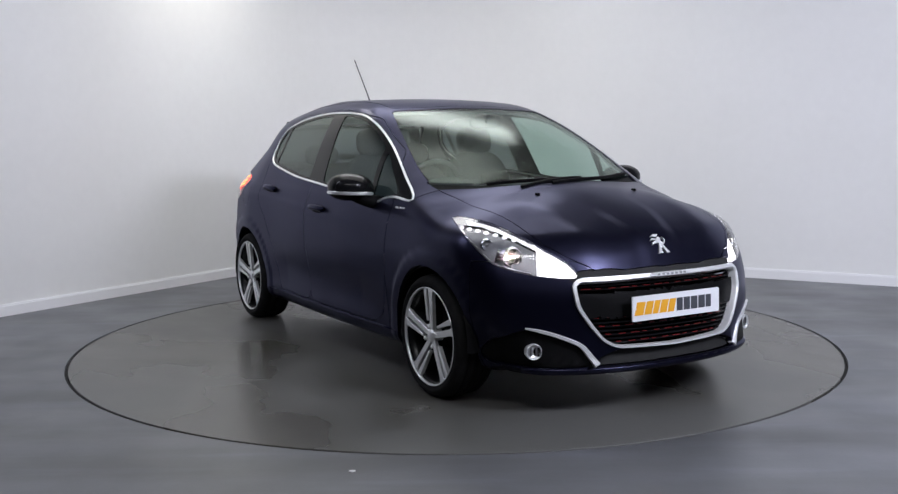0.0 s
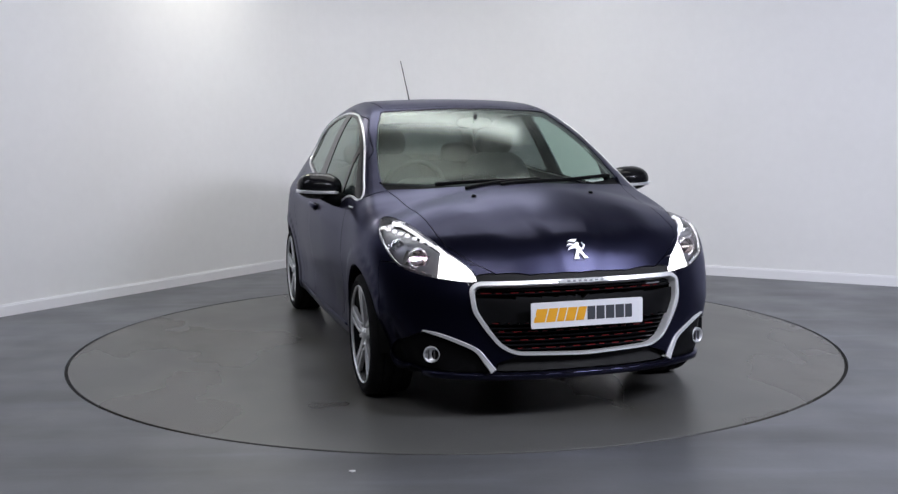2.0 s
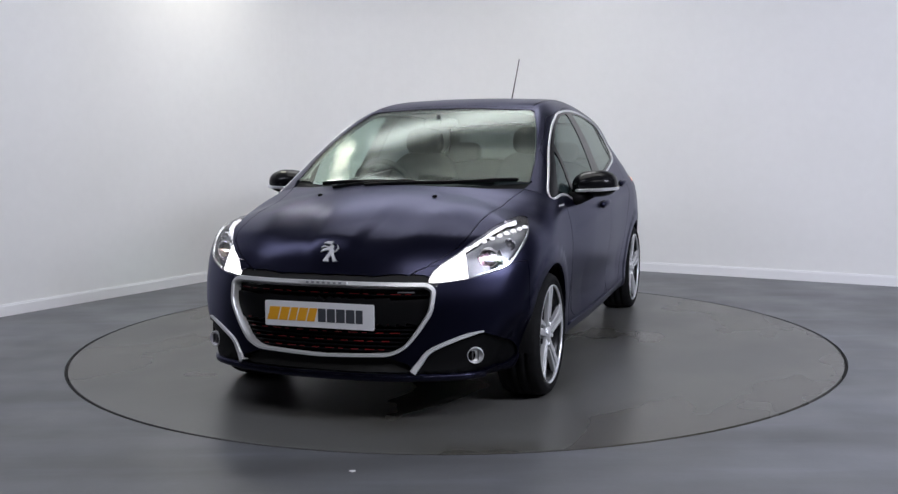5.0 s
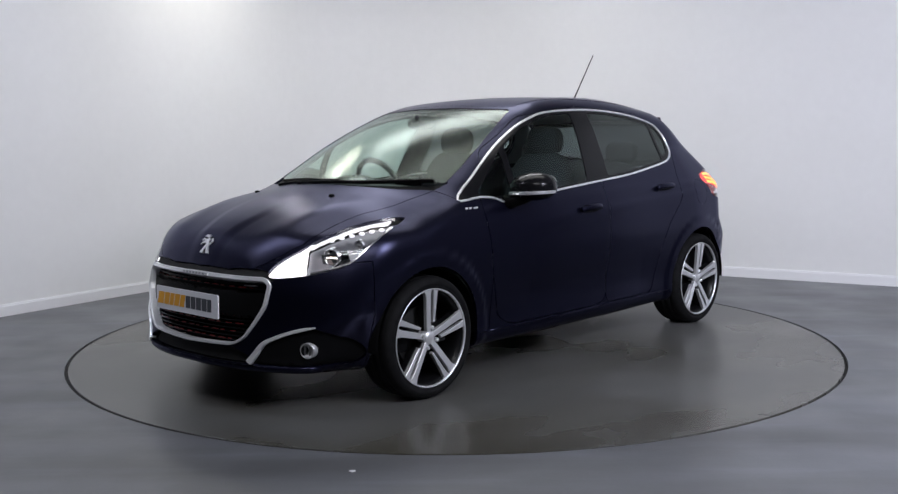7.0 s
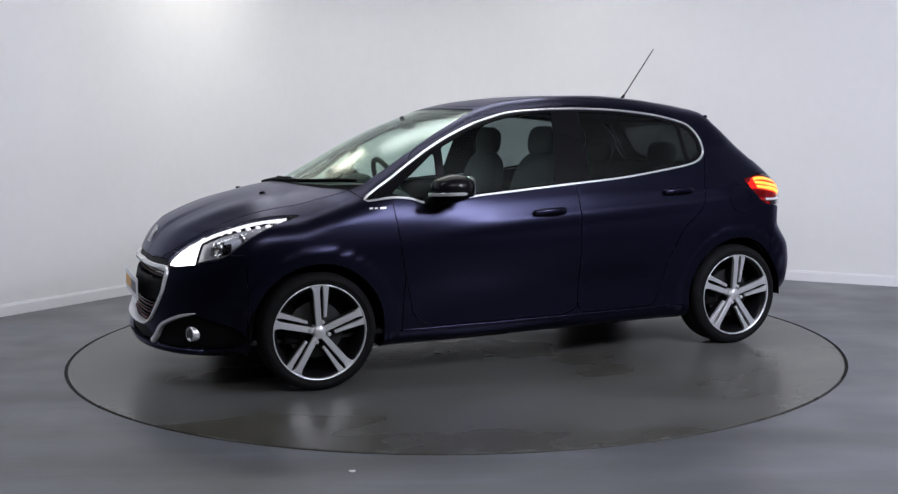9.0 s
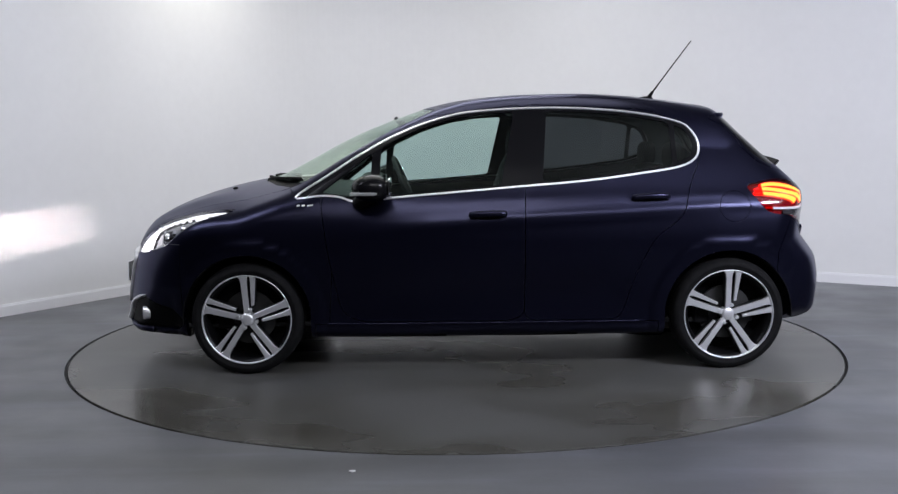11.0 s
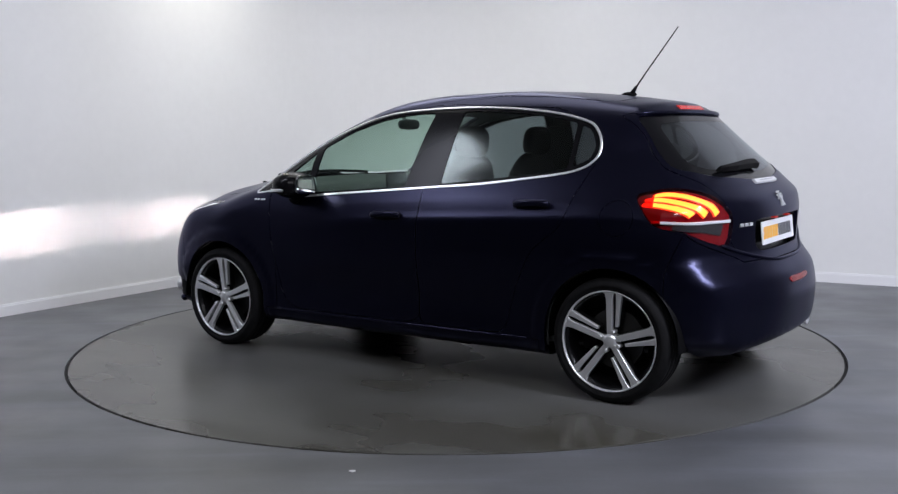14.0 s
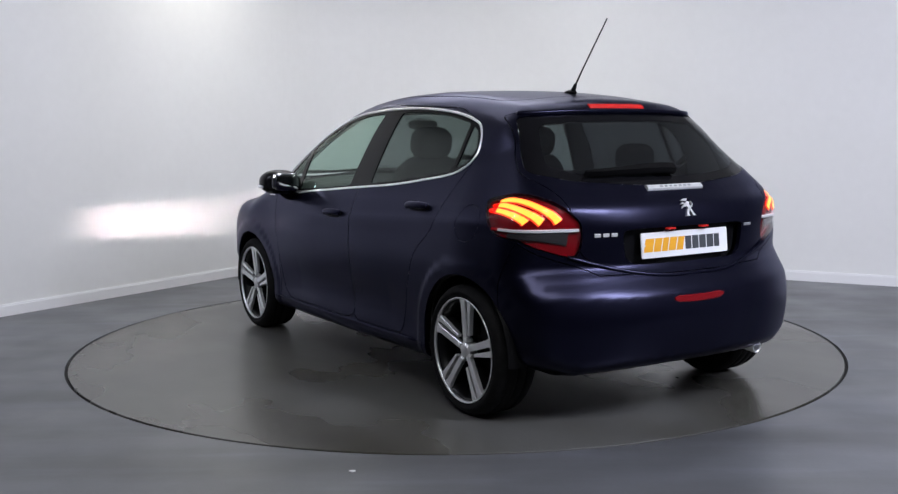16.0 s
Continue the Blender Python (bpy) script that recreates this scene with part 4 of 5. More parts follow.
# ---- lamps
def build_headlamp(side):
    P, g = PANELS
    lamp_faces = g[IDS["headlamp"]] + g[IDS["daylight_strip"]]
    head = panel("headlamp", P, lamp_faces, M_LAMPGREY, hatchback, side, gap=0.001, skirt=0.0, lift=-0.16, label="lit clear headlamp")
    def off(f):
        c = P[f].mean(0)
        return math.hypot(0.7071 * (c[1] - c[0]) - .165, c[2] - .722)
    panel("reflector_panel", P, [f for f in g[IDS["headlamp"]] if off(f) > .050], M_BEZEL, head, side, gap=0.0, skirt=0.03, lift=-0.040, label="dark grey inner bezel")
    inner = lambda f: 0.7071 * (P[f][:, 1].mean() - P[f][:, 0].mean()) < 0.055
    strip = g[IDS["daylight_strip"]]
    # Glowing panel covers the lamp's glare at its inner corner as well.
    panel("daylight_strip", P, [f for f in strip if inner(f)], M_DRL, head, side, gap=0.004, skirt=0.012, lift=-0.014, label="glowing white daylight lamp with its glare")
    guide = panel("light_guide", P, [f for f in strip if not inner(f)], M_DRLTOP, head, side, gap=0.004, skirt=0.012, lift=-0.016, label="pale lit light guide along the lamp's brow")
    for i in range(9):
        u = i / 8
        q, nn = project(DIAGONAL, [(.055 + .36 * u, .766 + .118 * u - .045 * u * u)], 1, side)
        bm = bmesh.new()
        blob(bm, q[0] - nn[0] * .018, (.013, .013, .008), 2.0, 6)
        part("guide_lens", bm, M_DRLTOP, guide, smooth=True)
    panel("lens", P, lamp_faces, M_CLEAR, head, side, gap=0.002, skirt=0.03, lift=0.0, label="clear plastic lens")
    # bright lower rim of the lamp
    pts = dense([(.40, .822), (.318, .758), (.238, .692), (.168, .668), (.052, .643)], 5)
    p, n = project(DIAGONAL, pts, 1, side)
    bm = bmesh.new()
    sweep(bm, p, n, 0.009, 0.004, lift=-0.006)
    part("lamp_rim", bm, M_REFLECTOR, head)
    for (a, b), r in (((.158, .728), 0.036), ((.285, .792), 0.022)):
        q, nn = project(DIAGONAL, [(a, b)], 1, side)
        o = Vector(q[0]) - Vector(nn[0]) * 0.050
        m = facing(o, Vector((1, 0.12 * side, 0.0)))
        bm = bmesh.new()
        hole = r * .80 if r > .03 else 0.0
        lathe(bm, [(r * 1.35, 0.016), (r * 1.25, 0.026), (r * 1.12, 0.030), (r, 0.022), (r * .86, 0.004), (hole, 0.0)], 28, m)
        part("reflector_bowl", bm, M_REFLECTOR, head, smooth=True)
        if r < .03:
            bm = bmesh.new()
            lathe(bm, [(r * .62, 0.004), (r * .55, 0.018), (r * .3, 0.027), (0.0, 0.030)], 24, m)
            part("bulb_cover", bm, M_STEEL, head, smooth=True)
            continue
        # low-beam projector: a slit lamp in an open-fronted black box that cuts the light off above
        bm = bmesh.new()
        box(bm, -.024, .024, 0.0, .003, -.058, -.056, m)
        part("bulb", bm, M_BULB, head, "bright low-beam bulb")
        bm = bmesh.new()
        box(bm, -.030, .030, .003, .007, -.062, .022, m)
        box(bm, -.030, .030, -.011, -.007, -.062, -.006, m)
        box(bm, -.030, .030, -.011, .007, -.066, -.062, m)
        box(bm, -.033, -.030, -.011, .007, -.066, .004, m)
        box(bm, .030, .033, -.011, .007, -.066, .004, m)
        part("beam_shade", bm, M_BLACK, head)
    return head


CLAWS = ([(-1.385, .968), (-1.44, .977), (-1.504, .971), (-1.56, .955), (-1.605, .933), (-1.640, .905), (-1.655, .884)],
         [(-1.352, .950), (-1.41, .953), (-1.47, .943), (-1.52, .929), (-1.558, .909), (-1.588, .884)],
         [(-1.335, .930), (-1.38, .931), (-1.431, .923), (-1.475, .909), (-1.505, .894), (-1.515, .883)])


def build_tail_lamp(side):
    P, g = PANELS
    f = g[IDS["tail_lamp"]]
    tail = panel("tail_lamp", P, f, M_RED, hatchback, side, gap=0.001, skirt=0.0, lift=-0.018, label="red tail lamp with three glowing claws")
    for c in CLAWS:
        pts = dense(c, 5)
        p, n = project(REARDIAG, pts, -1, side)
        k = len(p)
        w = 0.024 + 0.022 * np.linspace(0, 1, k) ** 1.2
        w[:3] *= (0.5, 0.75, 0.9)
        bm = bmesh.new()
        sweep(bm, p, n, w, 0.004, lift=-0.014, sink=0.001)
        claw = part("light_claw", bm, M_TAIL, tail, "glowing orange-red claw")
        bm = bmesh.new()
        sweep(bm, p, n, w * 0.74, 0.003, lift=-0.0105, sink=0.0)
        part("light_core", bm, M_TAILHOT, claw)
    p, n = project(REARDIAG, dense([(-1.355, .851), (-1.477, .847), (-1.596, .846), (-1.735, .847)], 5), -1, side)
    bm = bmesh.new()
    sweep(bm, p, n, 0.013, 0.004, lift=-0.008)
    part("chrome_line", bm, M_LAMPLINE, tail, "bright silver line")
    pts = [(-1.43, .828), (-1.50, .824), (-1.58, .822), (-1.64, .818), (-1.69, .812)]
    p, n = project(REARDIAG, dense(pts, 4), -1, side)
    k = len(p)
    bm = bmesh.new()
    sweep(bm, p, n, 0.018 + 0.050 * np.linspace(0, 1, k), 0.004, lift=-0.013)
    part("reverse_lamp", bm, M_SMOKE, tail, "dark clear reversing lamp")
    panel("lens", P, f, M_CLEAR, tail, side, gap=0.001, skirt=0.0, lift=0.0)
    edge = [q for q in f if 0.7071 * (P[q][:, 0].mean() + P[q][:, 1].mean()) > -1.385]
    panel("lens_edge", P, edge, M_REDGLASS, tail, side, gap=0.0, skirt=0.0, lift=-0.003, label="red forward edge of the lens")
    return tail


for s in (1, -1):
    build_headlamp(s)
    build_tail_lamp(s)


# ---- grille
def build_grille():
    P, g = PANELS
    f = g[IDS["grille"]]
    grille = panel("grille", P, f, M_BLACK, hatchback, 0, gap=-0.004, skirt=0.0, lift=-0.075, label="black radiator grille with fine red dashes and a chrome surround")
    mid = [q for q in f if 0.447 < P[q][:, 2].mean() < 0.556]
    panel("number_plate_panel", P, mid, M_BLACK, grille, 0, gap=0.0, skirt=0.05, lift=-0.018)

    def half(z):
        best = 0.30
        for (a0, b0), (a1, b1) in zip(GRILLE, GRILLE[1:] + GRILLE[:1]):
            if (b0 - z) * (b1 - z) <= 0 and abs(b1 - b0) > 1e-9:
                y = a0 + (a1 - a0) * (z - b0) / (b1 - b0)
                best = max(best, y) if y > 0.3 else best
        return best
    for z in (0.566, 0.581, 0.596, 0.330, 0.348, 0.366, 0.384, 0.402, 0.420, 0.438):
        h = half(z) - 0.012
        ys = np.linspace(-h, h, 31)
        o = np.stack([np.zeros(31), ys, np.full(31, z)], 1)
        p = cast(o, np.repeat(np.array([[1.0, 0, 0]]), 31, 0), 1.5)
        n = np.repeat(np.array([[1.0, 0, 0]]), 31, 0)
        bm = bmesh.new()
        sweep(bm, p, n, 0.0065, 0.012, lift=-0.040, sink=0.02)
        slat = part("grille_slat", bm, M_GLOSSBLACK, grille)
        k = 0
        y = -h + 0.03 + 0.035 * (int(z * 1000) % 2)
        while y < h - 0.06 and z not in (0.348, 0.384, 0.420, 0.581):
            ln = 0.022 + 0.02 * ((k * 7 + int(z * 1000)) % 3) / 2
            o = np.stack([np.zeros(3), np.linspace(y, y + ln, 3), np.full(3, z + 0.004)], 1)
            q = cast(o, np.repeat(np.array([[1.0, 0, 0]]), 3, 0), 1.5)
            bm = bmesh.new()
            sweep(bm, q, n[:3], 0.0032, 0.002, lift=-0.027, sink=0.004)
            part("red_dash", bm, M_REDLINE, slat)
            y += 0.062
            k += 1
    # chrome surround
    loop = rounded([(-.455, .612), (.455, .612), (.486, .59), (.480, .50), (.429, .415), (.378, .348), (.316, .317), (0, .306),
                    (-.316, .317), (-.378, .348), (-.429, .415), (-.480, .50), (-.486, .59)], 0.03, 5)
    fine = []
    for a, b in zip(loop, loop[1:] + loop[:1]):
        m = max(1, int(math.dist(a, b) / 0.03))
        fine += [(a[0] + (b[0] - a[0]) * i / m, a[1] + (b[1] - a[1]) * i / m) for i in range(m)]
    p, n = project(FRONTAL, fine, 1)
    w = np.interp(p[:, 2], [0.30, 0.33, 0.45, 0.56, 0.60, 0.62], [0.012, 0.013, 0.018, 0.020, 0.021, 0.024])
    bm = bmesh.new()
    sweep(bm, p, n, w, 0.012, closed=True, sink=0.03)
    part("chrome_surround", bm, M_SATIN, grille, "satin chrome surround", smooth=False)
    # maker's name plate on the top bar: unreadable raised bars
    ys = np.linspace(-0.115, 0.115, 9)
    p = cast(np.stack([np.zeros(9), ys, np.full(9, .614)], 1), np.repeat(np.array([[1.0, 0, 0]]), 9, 0), 1.5)
    n = np.repeat(np.array([[1.0, 0, 0.15]]), 9, 0)
    bm = bmesh.new()
    sweep(bm, p, n, np.array([.012, .020, .022, .022, .022, .022, .022, .020, .012]), 0.020, sink=0.02)
    bar = part("name_bar", bm, M_SATIN, grille)
    for i in range(7):
        y = -0.078 + i * 0.026
        q = cast(np.array([[0, y, .614], [0, y + .013, .614]]), np.array([[1.0, 0, 0], [1.0, 0, 0]]), 1.5)
        bm = bmesh.new()
        sweep(bm, q, n[:2], 0.011, 0.0215, sink=-0.018)
        part("letter_bar", bm, M_LAMPGREY, bar)
    # small badge at the upper corner
    q = cast(np.array([[0, .33, .583], [0, .40, .583]]), np.array([[1.0, 0, 0]] * 2), 1.5)
    bm = bmesh.new()
    sweep(bm, q, n[:2], 0.006, 0.004, lift=-0.028)
    part("trim_badge", bm, M_LAMPGREY, grille)


build_grille()


# ---- window surrounds, mirrors, handles, badges
def build_side(side):
    # the chrome line round the side windows
    p, n = project(LATERAL, SIDE_WINDOWS, -1, 1)
    if side < 0:
        p, n = p * [1, -1, 1], n * [1, -1, 1]
    bm = bmesh.new()
    sweep(bm, p, n, 0.0125, 0.003, closed=True)
    part("window_chrome", bm, M_CHROME, hatchback, "bright chrome strip round the side windows")
    # mirror
    mx, my, mz = -0.668, side * 0.915, 0.982

    def bend(q):
        taper = 1.0 - 0.22 * max(0.0, q.x)
        return Vector((q.x + 0.12 * abs(q.y) * -1, q.y * (1 - .06 * q.z), q.z * taper + 0.06 * q.y * side))
    bm = bmesh.new()
    blob(bm, (mx, my, mz), (0.098, 0.120, 0.072), 2.5, 16, shape=bend)
    mirror = part("door_mirror", bm, M_GLOSSBLACK, hatchback, "gloss black door mirror with a chrome strip", smooth=True)
    bm = bmesh.new()
    pts = [(mx + 0.103 * math.copysign(abs(math.cos(t)) ** .74, math.cos(t)) - 0.012 * abs(math.sin(t)), my + side * 0.121 * math.copysign(abs(math.sin(t)) ** .74, math.sin(t)), mz - 0.030 + 0.006 * math.sin(t)) for t in np.linspace(-0.7, 1.75, 22)]
    nn = [Vector((math.cos(t), side * math.sin(t), 0)) for t in np.linspace(-0.7, 1.75, 22)]
    sweep(bm, np.array(pts), nn, [0.006] + [0.016] * 20 + [0.008], 0.003, sink=0.02)
    part("indicator_strip", bm, M_CHROME, mirror, "bright indicator strip")
    bm = bmesh.new()
    blob(bm, (mx - 0.097, my, mz + 0.004), (0.010, 0.086, 0.052), 3.5, 10, shape=bend)
    part("mirror_glass", bm, M_MIRROR, mirror)
    bm = bmesh.new()
    foot = on_body(x=-0.60, z=0.905)
    tube(bm, [(-0.60, side * (foot[1] - .02), 0.900), (-0.615, side * (foot[1] + .03), 0.910), (mx + .01, my - side * .03, mz - 0.055), (mx, my, mz - 0.04)], [0.040, 0.034, 0.030, 0.03], 14)
    part("mirror_foot", bm, M_BLACK, mirror, smooth=True)
    # door handles
    for hx, hz in ((-1.270, 0.825), (-2.125, 0.905)):
        base, bn = project(LATERAL, [(hx, hz)], -1, side)
        # Black pad stands in for the shaded cup behind each handle.
        bm = bmesh.new()
        blob(bm, base[0] - bn[0] * 0.004, (0.098, 0.010, 0.030), 2.4, 12)
        cup = part("handle_shade_pad", bm, M_BLACK, hatchback, smooth=True)
        pts = dense([(hx + d, hz + 0.004 - 0.02 * d) for d in (-0.095, -0.06, 0.0, 0.06, 0.092)], 4)
        p, n = project(LATERAL, pts, -1, side)
        k = len(p)
        lift = 0.026 * np.sin(np.linspace(0.35, math.pi - 0.3, k))
        bm = bmesh.new()
        tube(bm, [tuple(p[i] + n[i] * lift[i]) for i in range(k)], [0.012] + [0.0145] * (k - 2) + [0.012], 12)
        for v in bm.verts:
            v.co.z = hz + (v.co.z - hz) * 1.15
        part("door_handle", bm, M_PAINT, hatchback, smooth=True)
        if hx > -1.5:
            q, qn = project(LATERAL, [(hx - 0.083, hz + 0.004)], -1, side)
            bm = bmesh.new()
            blob(bm, q[0] + qn[0] * 0.020, (0.008, 0.008, 0.008), 2.0, 8)
            part("lock_cylinder", bm, M_CHROME, cup, smooth=True)
    # small wing badge, as plain bars
    for d, w in ((0.0, 0.016), (0.026, 0.016), (0.055, 0.03)):
        p, n = project(LATERAL, [(-0.275 - d, 0.888), (-0.275 - d - w, 0.890)], -1, side)
        bm = bmesh.new()
        sweep(bm, p, n, 0.010, 0.003)
        part("wing_badge", bm, M_SATIN, hatchback)
    # bright blade beside the fog lamp
    pts = [(.676, .407), (.60, .388), (.512, .352), (.468, .325), (.440, .285), (.412, .243)]
    p, n = project(FRONTAL, dense(pts, 4), 1, side)
    k = len(p)
    w = np.interp(np.linspace(0, 1, k), [0, 0.15, 0.55, 0.8, 1], [0.006, 0.016, 0.020, 0.026, 0.030])
    bm = bmesh.new()
    sweep(bm, p, n, w, 0.010, sink=0.02)
    part("fog_blade", bm, M_SATIN, hatchback, "silver blade beside the fog lamp")
    # fog lamp
    q, n = project(FRONTAL, [(.655, .302)], 1, side)
    m = facing(Vector(q[0]) - Vector(n[0]) * 0.022, Vector((1, 0.35 * side, 0)))
    bm = bmesh.new()
    lathe(bm, [(0.036, -0.01), (0.036, 0.024), (0.033, 0.027), (0.031, 0.020), (0.018, 0.012), (0.0, 0.010)], 28, m)
    fog = part("fog_lamp", bm, M_ALLOY, hatchback, "round clear fog lamp", smooth=True)
    bm = bmesh.new()
    lathe(bm, [(0.032, 0.025), (0.02, 0.029), (0.0, 0.030)], 24, m)
    part("lens", bm, M_CLEAR, fog, smooth=True)
    for du in (-0.012, 0.012):
        bm = bmesh.new()
        box(bm, du - 0.003, du + 0.003, -0.02, 0.02, 0.012, 0.024, m)
        part("lens_rib", bm, M_STEEL, fog)
    # a thin bright line along the sill
    p, n = project(LATERAL, [(x, 0.262) for x in np.linspace(-0.42, -2.1, 24)], -1, side)
    bm = bmesh.new()
    sweep(bm, p, n, 0.010, 0.006, sink=0.008)
    part("sill_moulding", bm, M_PAINT, hatchback, smooth=True)


for s in (1, -1):
    build_side(s)


def build_lion(p, out, size, name="emblem"):
    """Emblem as a plain rearing shape of a few silver pieces."""
    m = facing(p, out)
    bm = bmesh.new()
    k = size
    for pts in ([(-.10, .20), (.02, .34), (.16, .30), (.14, .14), (.26, -.02), (.10, -.16), (-.04, .02)],
                [(.06, -.10), (.20, -.06), (.34, -.32), (.46, -.46), (.26, -.48), (.20, -.34)],
                [(-.02, -.04), (.12, -.14), (.0, -.34), (.06, -.48), (-.22, -.48), (-.14, -.30)],
                [(-.08, .20), (-.02, .06), (-.26, .02), (-.42, -.06), (-.36, .08), (-.22, .14)],
                [(-.08, .24), (-.02, .18), (-.30, .20), (-.46, .16), (-.34, .28)],
                [(-.02, .34), (.10, .48), (-.20, .48), (-.38, .38), (-.14, .36)],
                [(.24, -.02), (.32, .0), (.42, .16), (.30, .34), (.36, .16)]):
        plate_prism(bm, [(u * k, v * k) for u, v in pts], m, 0.010)
    part(name, bm, M_ALLOY, hatchback, "plain silver emblem")


pl, pn = project(FRONTAL, [(0.0, .742)], 1)
build_lion(Vector(pl[0]) - Vector(pn[0]) * 0.003, pn[0], 0.100)
pl, pn = project(FRONTAL, [(0.0, .921)], -1)
build_lion(Vector(pl[0]) - Vector(pn[0]) * 0.003, pn[0], 0.082)


def build_plate(p, out, parent=None):
    m = facing(p, out)
    bm = bmesh.new()
    plate_prism(bm, rounded([(-.26, -.055), (.26, -.055), (.26, .055), (-.26, .055)], .008, 3), m, 0.006)
    plate = part("number_plate", bm, M_PLATE, hatchback, "white plate with orange and dark grey lettering bars")
    # lettering as plain slanted bars: five orange, five dark
    u = -0.242
    for i in range(10):
        w = (0.056, 0.048, 0.040, 0.048, 0.044, 0.042, 0.044, 0.046, 0.046, 0.038)[i]
        bm = bmesh.new()
        sl = 0.008 if i < 5 else 0.0
        h = 0.029
        shape = [(u - sl, -h), (u + w - .006 - sl, -h), (u + w - .006 + sl, h), (u + sl, h)]
        plate_prism(bm, shape, m @ Matrix.Translation((0, 0, .0055)), 0.0016)
        part("lettering_bar", bm, M_ORANGE if i < 5 else M_DARKTXT, plate)
        u += w + (0.004 if i == 4 else 0.0)
    for sx in (-.2, .2):
        bm = bmesh.new()
        lathe(bm, [(.005, .004), (.005, .008), (.0, .0085)], 10, m @ Matrix.Translation((sx * 1.22, 0, 0)))
        part("plate_screw", bm, M_PLATE, plate)


build_plate((0.786, 0, .481), (1, 0, .03))
build_plate((-3.058, 0, .766), (-1, 0, .10))


def build_rear():
    # handle bar above the emblem, as raised bars
    ys = np.linspace(-0.165, 0.165, 11)
    p, n = project(FRONTAL, [(y, 1.006) for y in ys], -1)
    bm = bmesh.new()
    sweep(bm, p, n, 0.030, 0.012)
    bar = part("name_bar", bm, M_SATIN, hatchback, "satin silver bar under the rear window")
    for i in range(7):
        y = -0.09 + i * 0.028
        q, qn = project(FRONTAL, [(y, 1.006), (y + .014, 1.006)], -1)
        bm = bmesh.new()
        sweep(bm, q, qn, 0.010, 0.0135)
        part("letter_bar", bm, M_LAMPGREY, bar)
    # model badge as three plain bars
    for i in range(3):
        y = 0.492 - i * 0.038
        p, n = project(FRONTAL, [(y, .823), (y - .027, .823)], -1)
        bm = bmesh.new()
        sweep(bm, p, n, 0.016, 0.004)
        part("model_badge", bm, M_SATIN, hatchback)
    p, n = project(FRONTAL, [(-.375, .826), (-.43, .826)], -1)
    bm = bmesh.new()
    sweep(bm, p, n, 0.014, 0.004)
    part("trim_badge", bm, M_LAMPGREY, hatchback)
    # plate lamps
    for y in (0.10, -0.10):
        bm = bmesh.new()
        box(bm, -3.085, -3.060, y - .02, y + .02, .832, .840, bevel=.002)
        part("plate_lamp", bm, M_STOP, hatchback)
    # fog lamp low in the bumper
    p, n = project(FRONTAL, [(y, .540 + .25 * (y - .02) ** 2) for y in np.linspace(-.125, .165, 12)], -1)
    bm = bmesh.new()
    sweep(bm, p, n, np.array([.012] + [.030] * 10 + [.012]), 0.004)
    part("rear_fog_lamp", bm, M_RED, hatchback, "red rear fog lamp in the bumper")
    # ledge along the top of the bumper
    ys = np.linspace(-.60, .60, 41)
    p, n = project(FRONTAL, [(y, .640 + 0.29 * max(0.0, abs(y) - .12) ** 1.7 * 1.15) for y in ys], -1)
    bm = bmesh.new()
    sweep(bm, p, n * [1, 1, 0] + [0, 0, .35], 0.016, 0.010)
    part("bumper_ledge", bm, M_PAINT, hatchback, smooth=True)
    # high stop lamp under the spoiler edge
    p, n = project(FRONTAL, [(y, 1.374) for y in np.linspace(-.165, .165, 10)], -1)
    bm = bmesh.new()
    sweep(bm, p, n, 0.030, 0.005)
    part("high_stop_lamp", bm, M_STOP, hatchback, "red high-level stop lamp")
    # spoiler lip
    ys = np.linspace(-.53, .53, 24)
    p, n = project(FRONTAL, [(y, 1.352 - 0.045 * y * y) for y in ys], -1)
    n = np.repeat(np.array([[-.95, 0, .3]]), 24, 0)
    bm = bmesh.new()
    sweep(bm, p, n, 0.020, 0.016, sink=0.01)
    part("spoiler_lip", bm, M_PAINT, hatchback, smooth=True)
    # rear wiper
    p, n = project(FRONTAL, [(-.055, 1.075), (.02, 1.078), (.12, 1.076), (.24, 1.070), (.36, 1.065), (.44, 1.062)], -1)
    bm = bmesh.new()
    sweep(bm, p, n, np.array([.050, .046, .040, .032, .022, .012]), 0.030, sink=0.0, lift=0.006)
    part("rear_wiper", bm, M_BLACK, hatchback, "black rear wiper")
    # exhaust tip
    bm = bmesh.new()
    m = facing((-3.02, -.425, .262), (-1, 0, -.12))
    lathe(bm, [(.028, -.06), (.028, .090), (.025, .093), (.023, .08), (.023, -.02), (0, -.02)], 24, m)
    part("exhaust_tip", bm, M_CHROME, hatchback, "chrome exhaust tip", smooth=True)
    # antenna
    bm = bmesh.new()
    base = on_body(x=-2.26, y=0.0)
    blob(bm, (base[0] + .0, 0, base[2] + .004), (.045, .020, .014), 2.0, 10)
    tube(bm, [(base[0] - .015, 0, base[2] + .005), (base[0] - .040, 0, base[2] + .045)], [.014, .008])
    ant = part("antenna_base", bm, M_BLACK, hatchback, smooth=True)
    bm = bmesh.new()
    tube(bm, [(base[0] - .035, 0, base[2] + .035), (base[0] - .09, 0, base[2] + .11), (-2.527, -.005, 1.790)], [.0050, .0038, .0030], 8)
    part("antenna_rod", bm, M_BLACK, ant, "thin whip antenna", smooth=True)


build_rear()


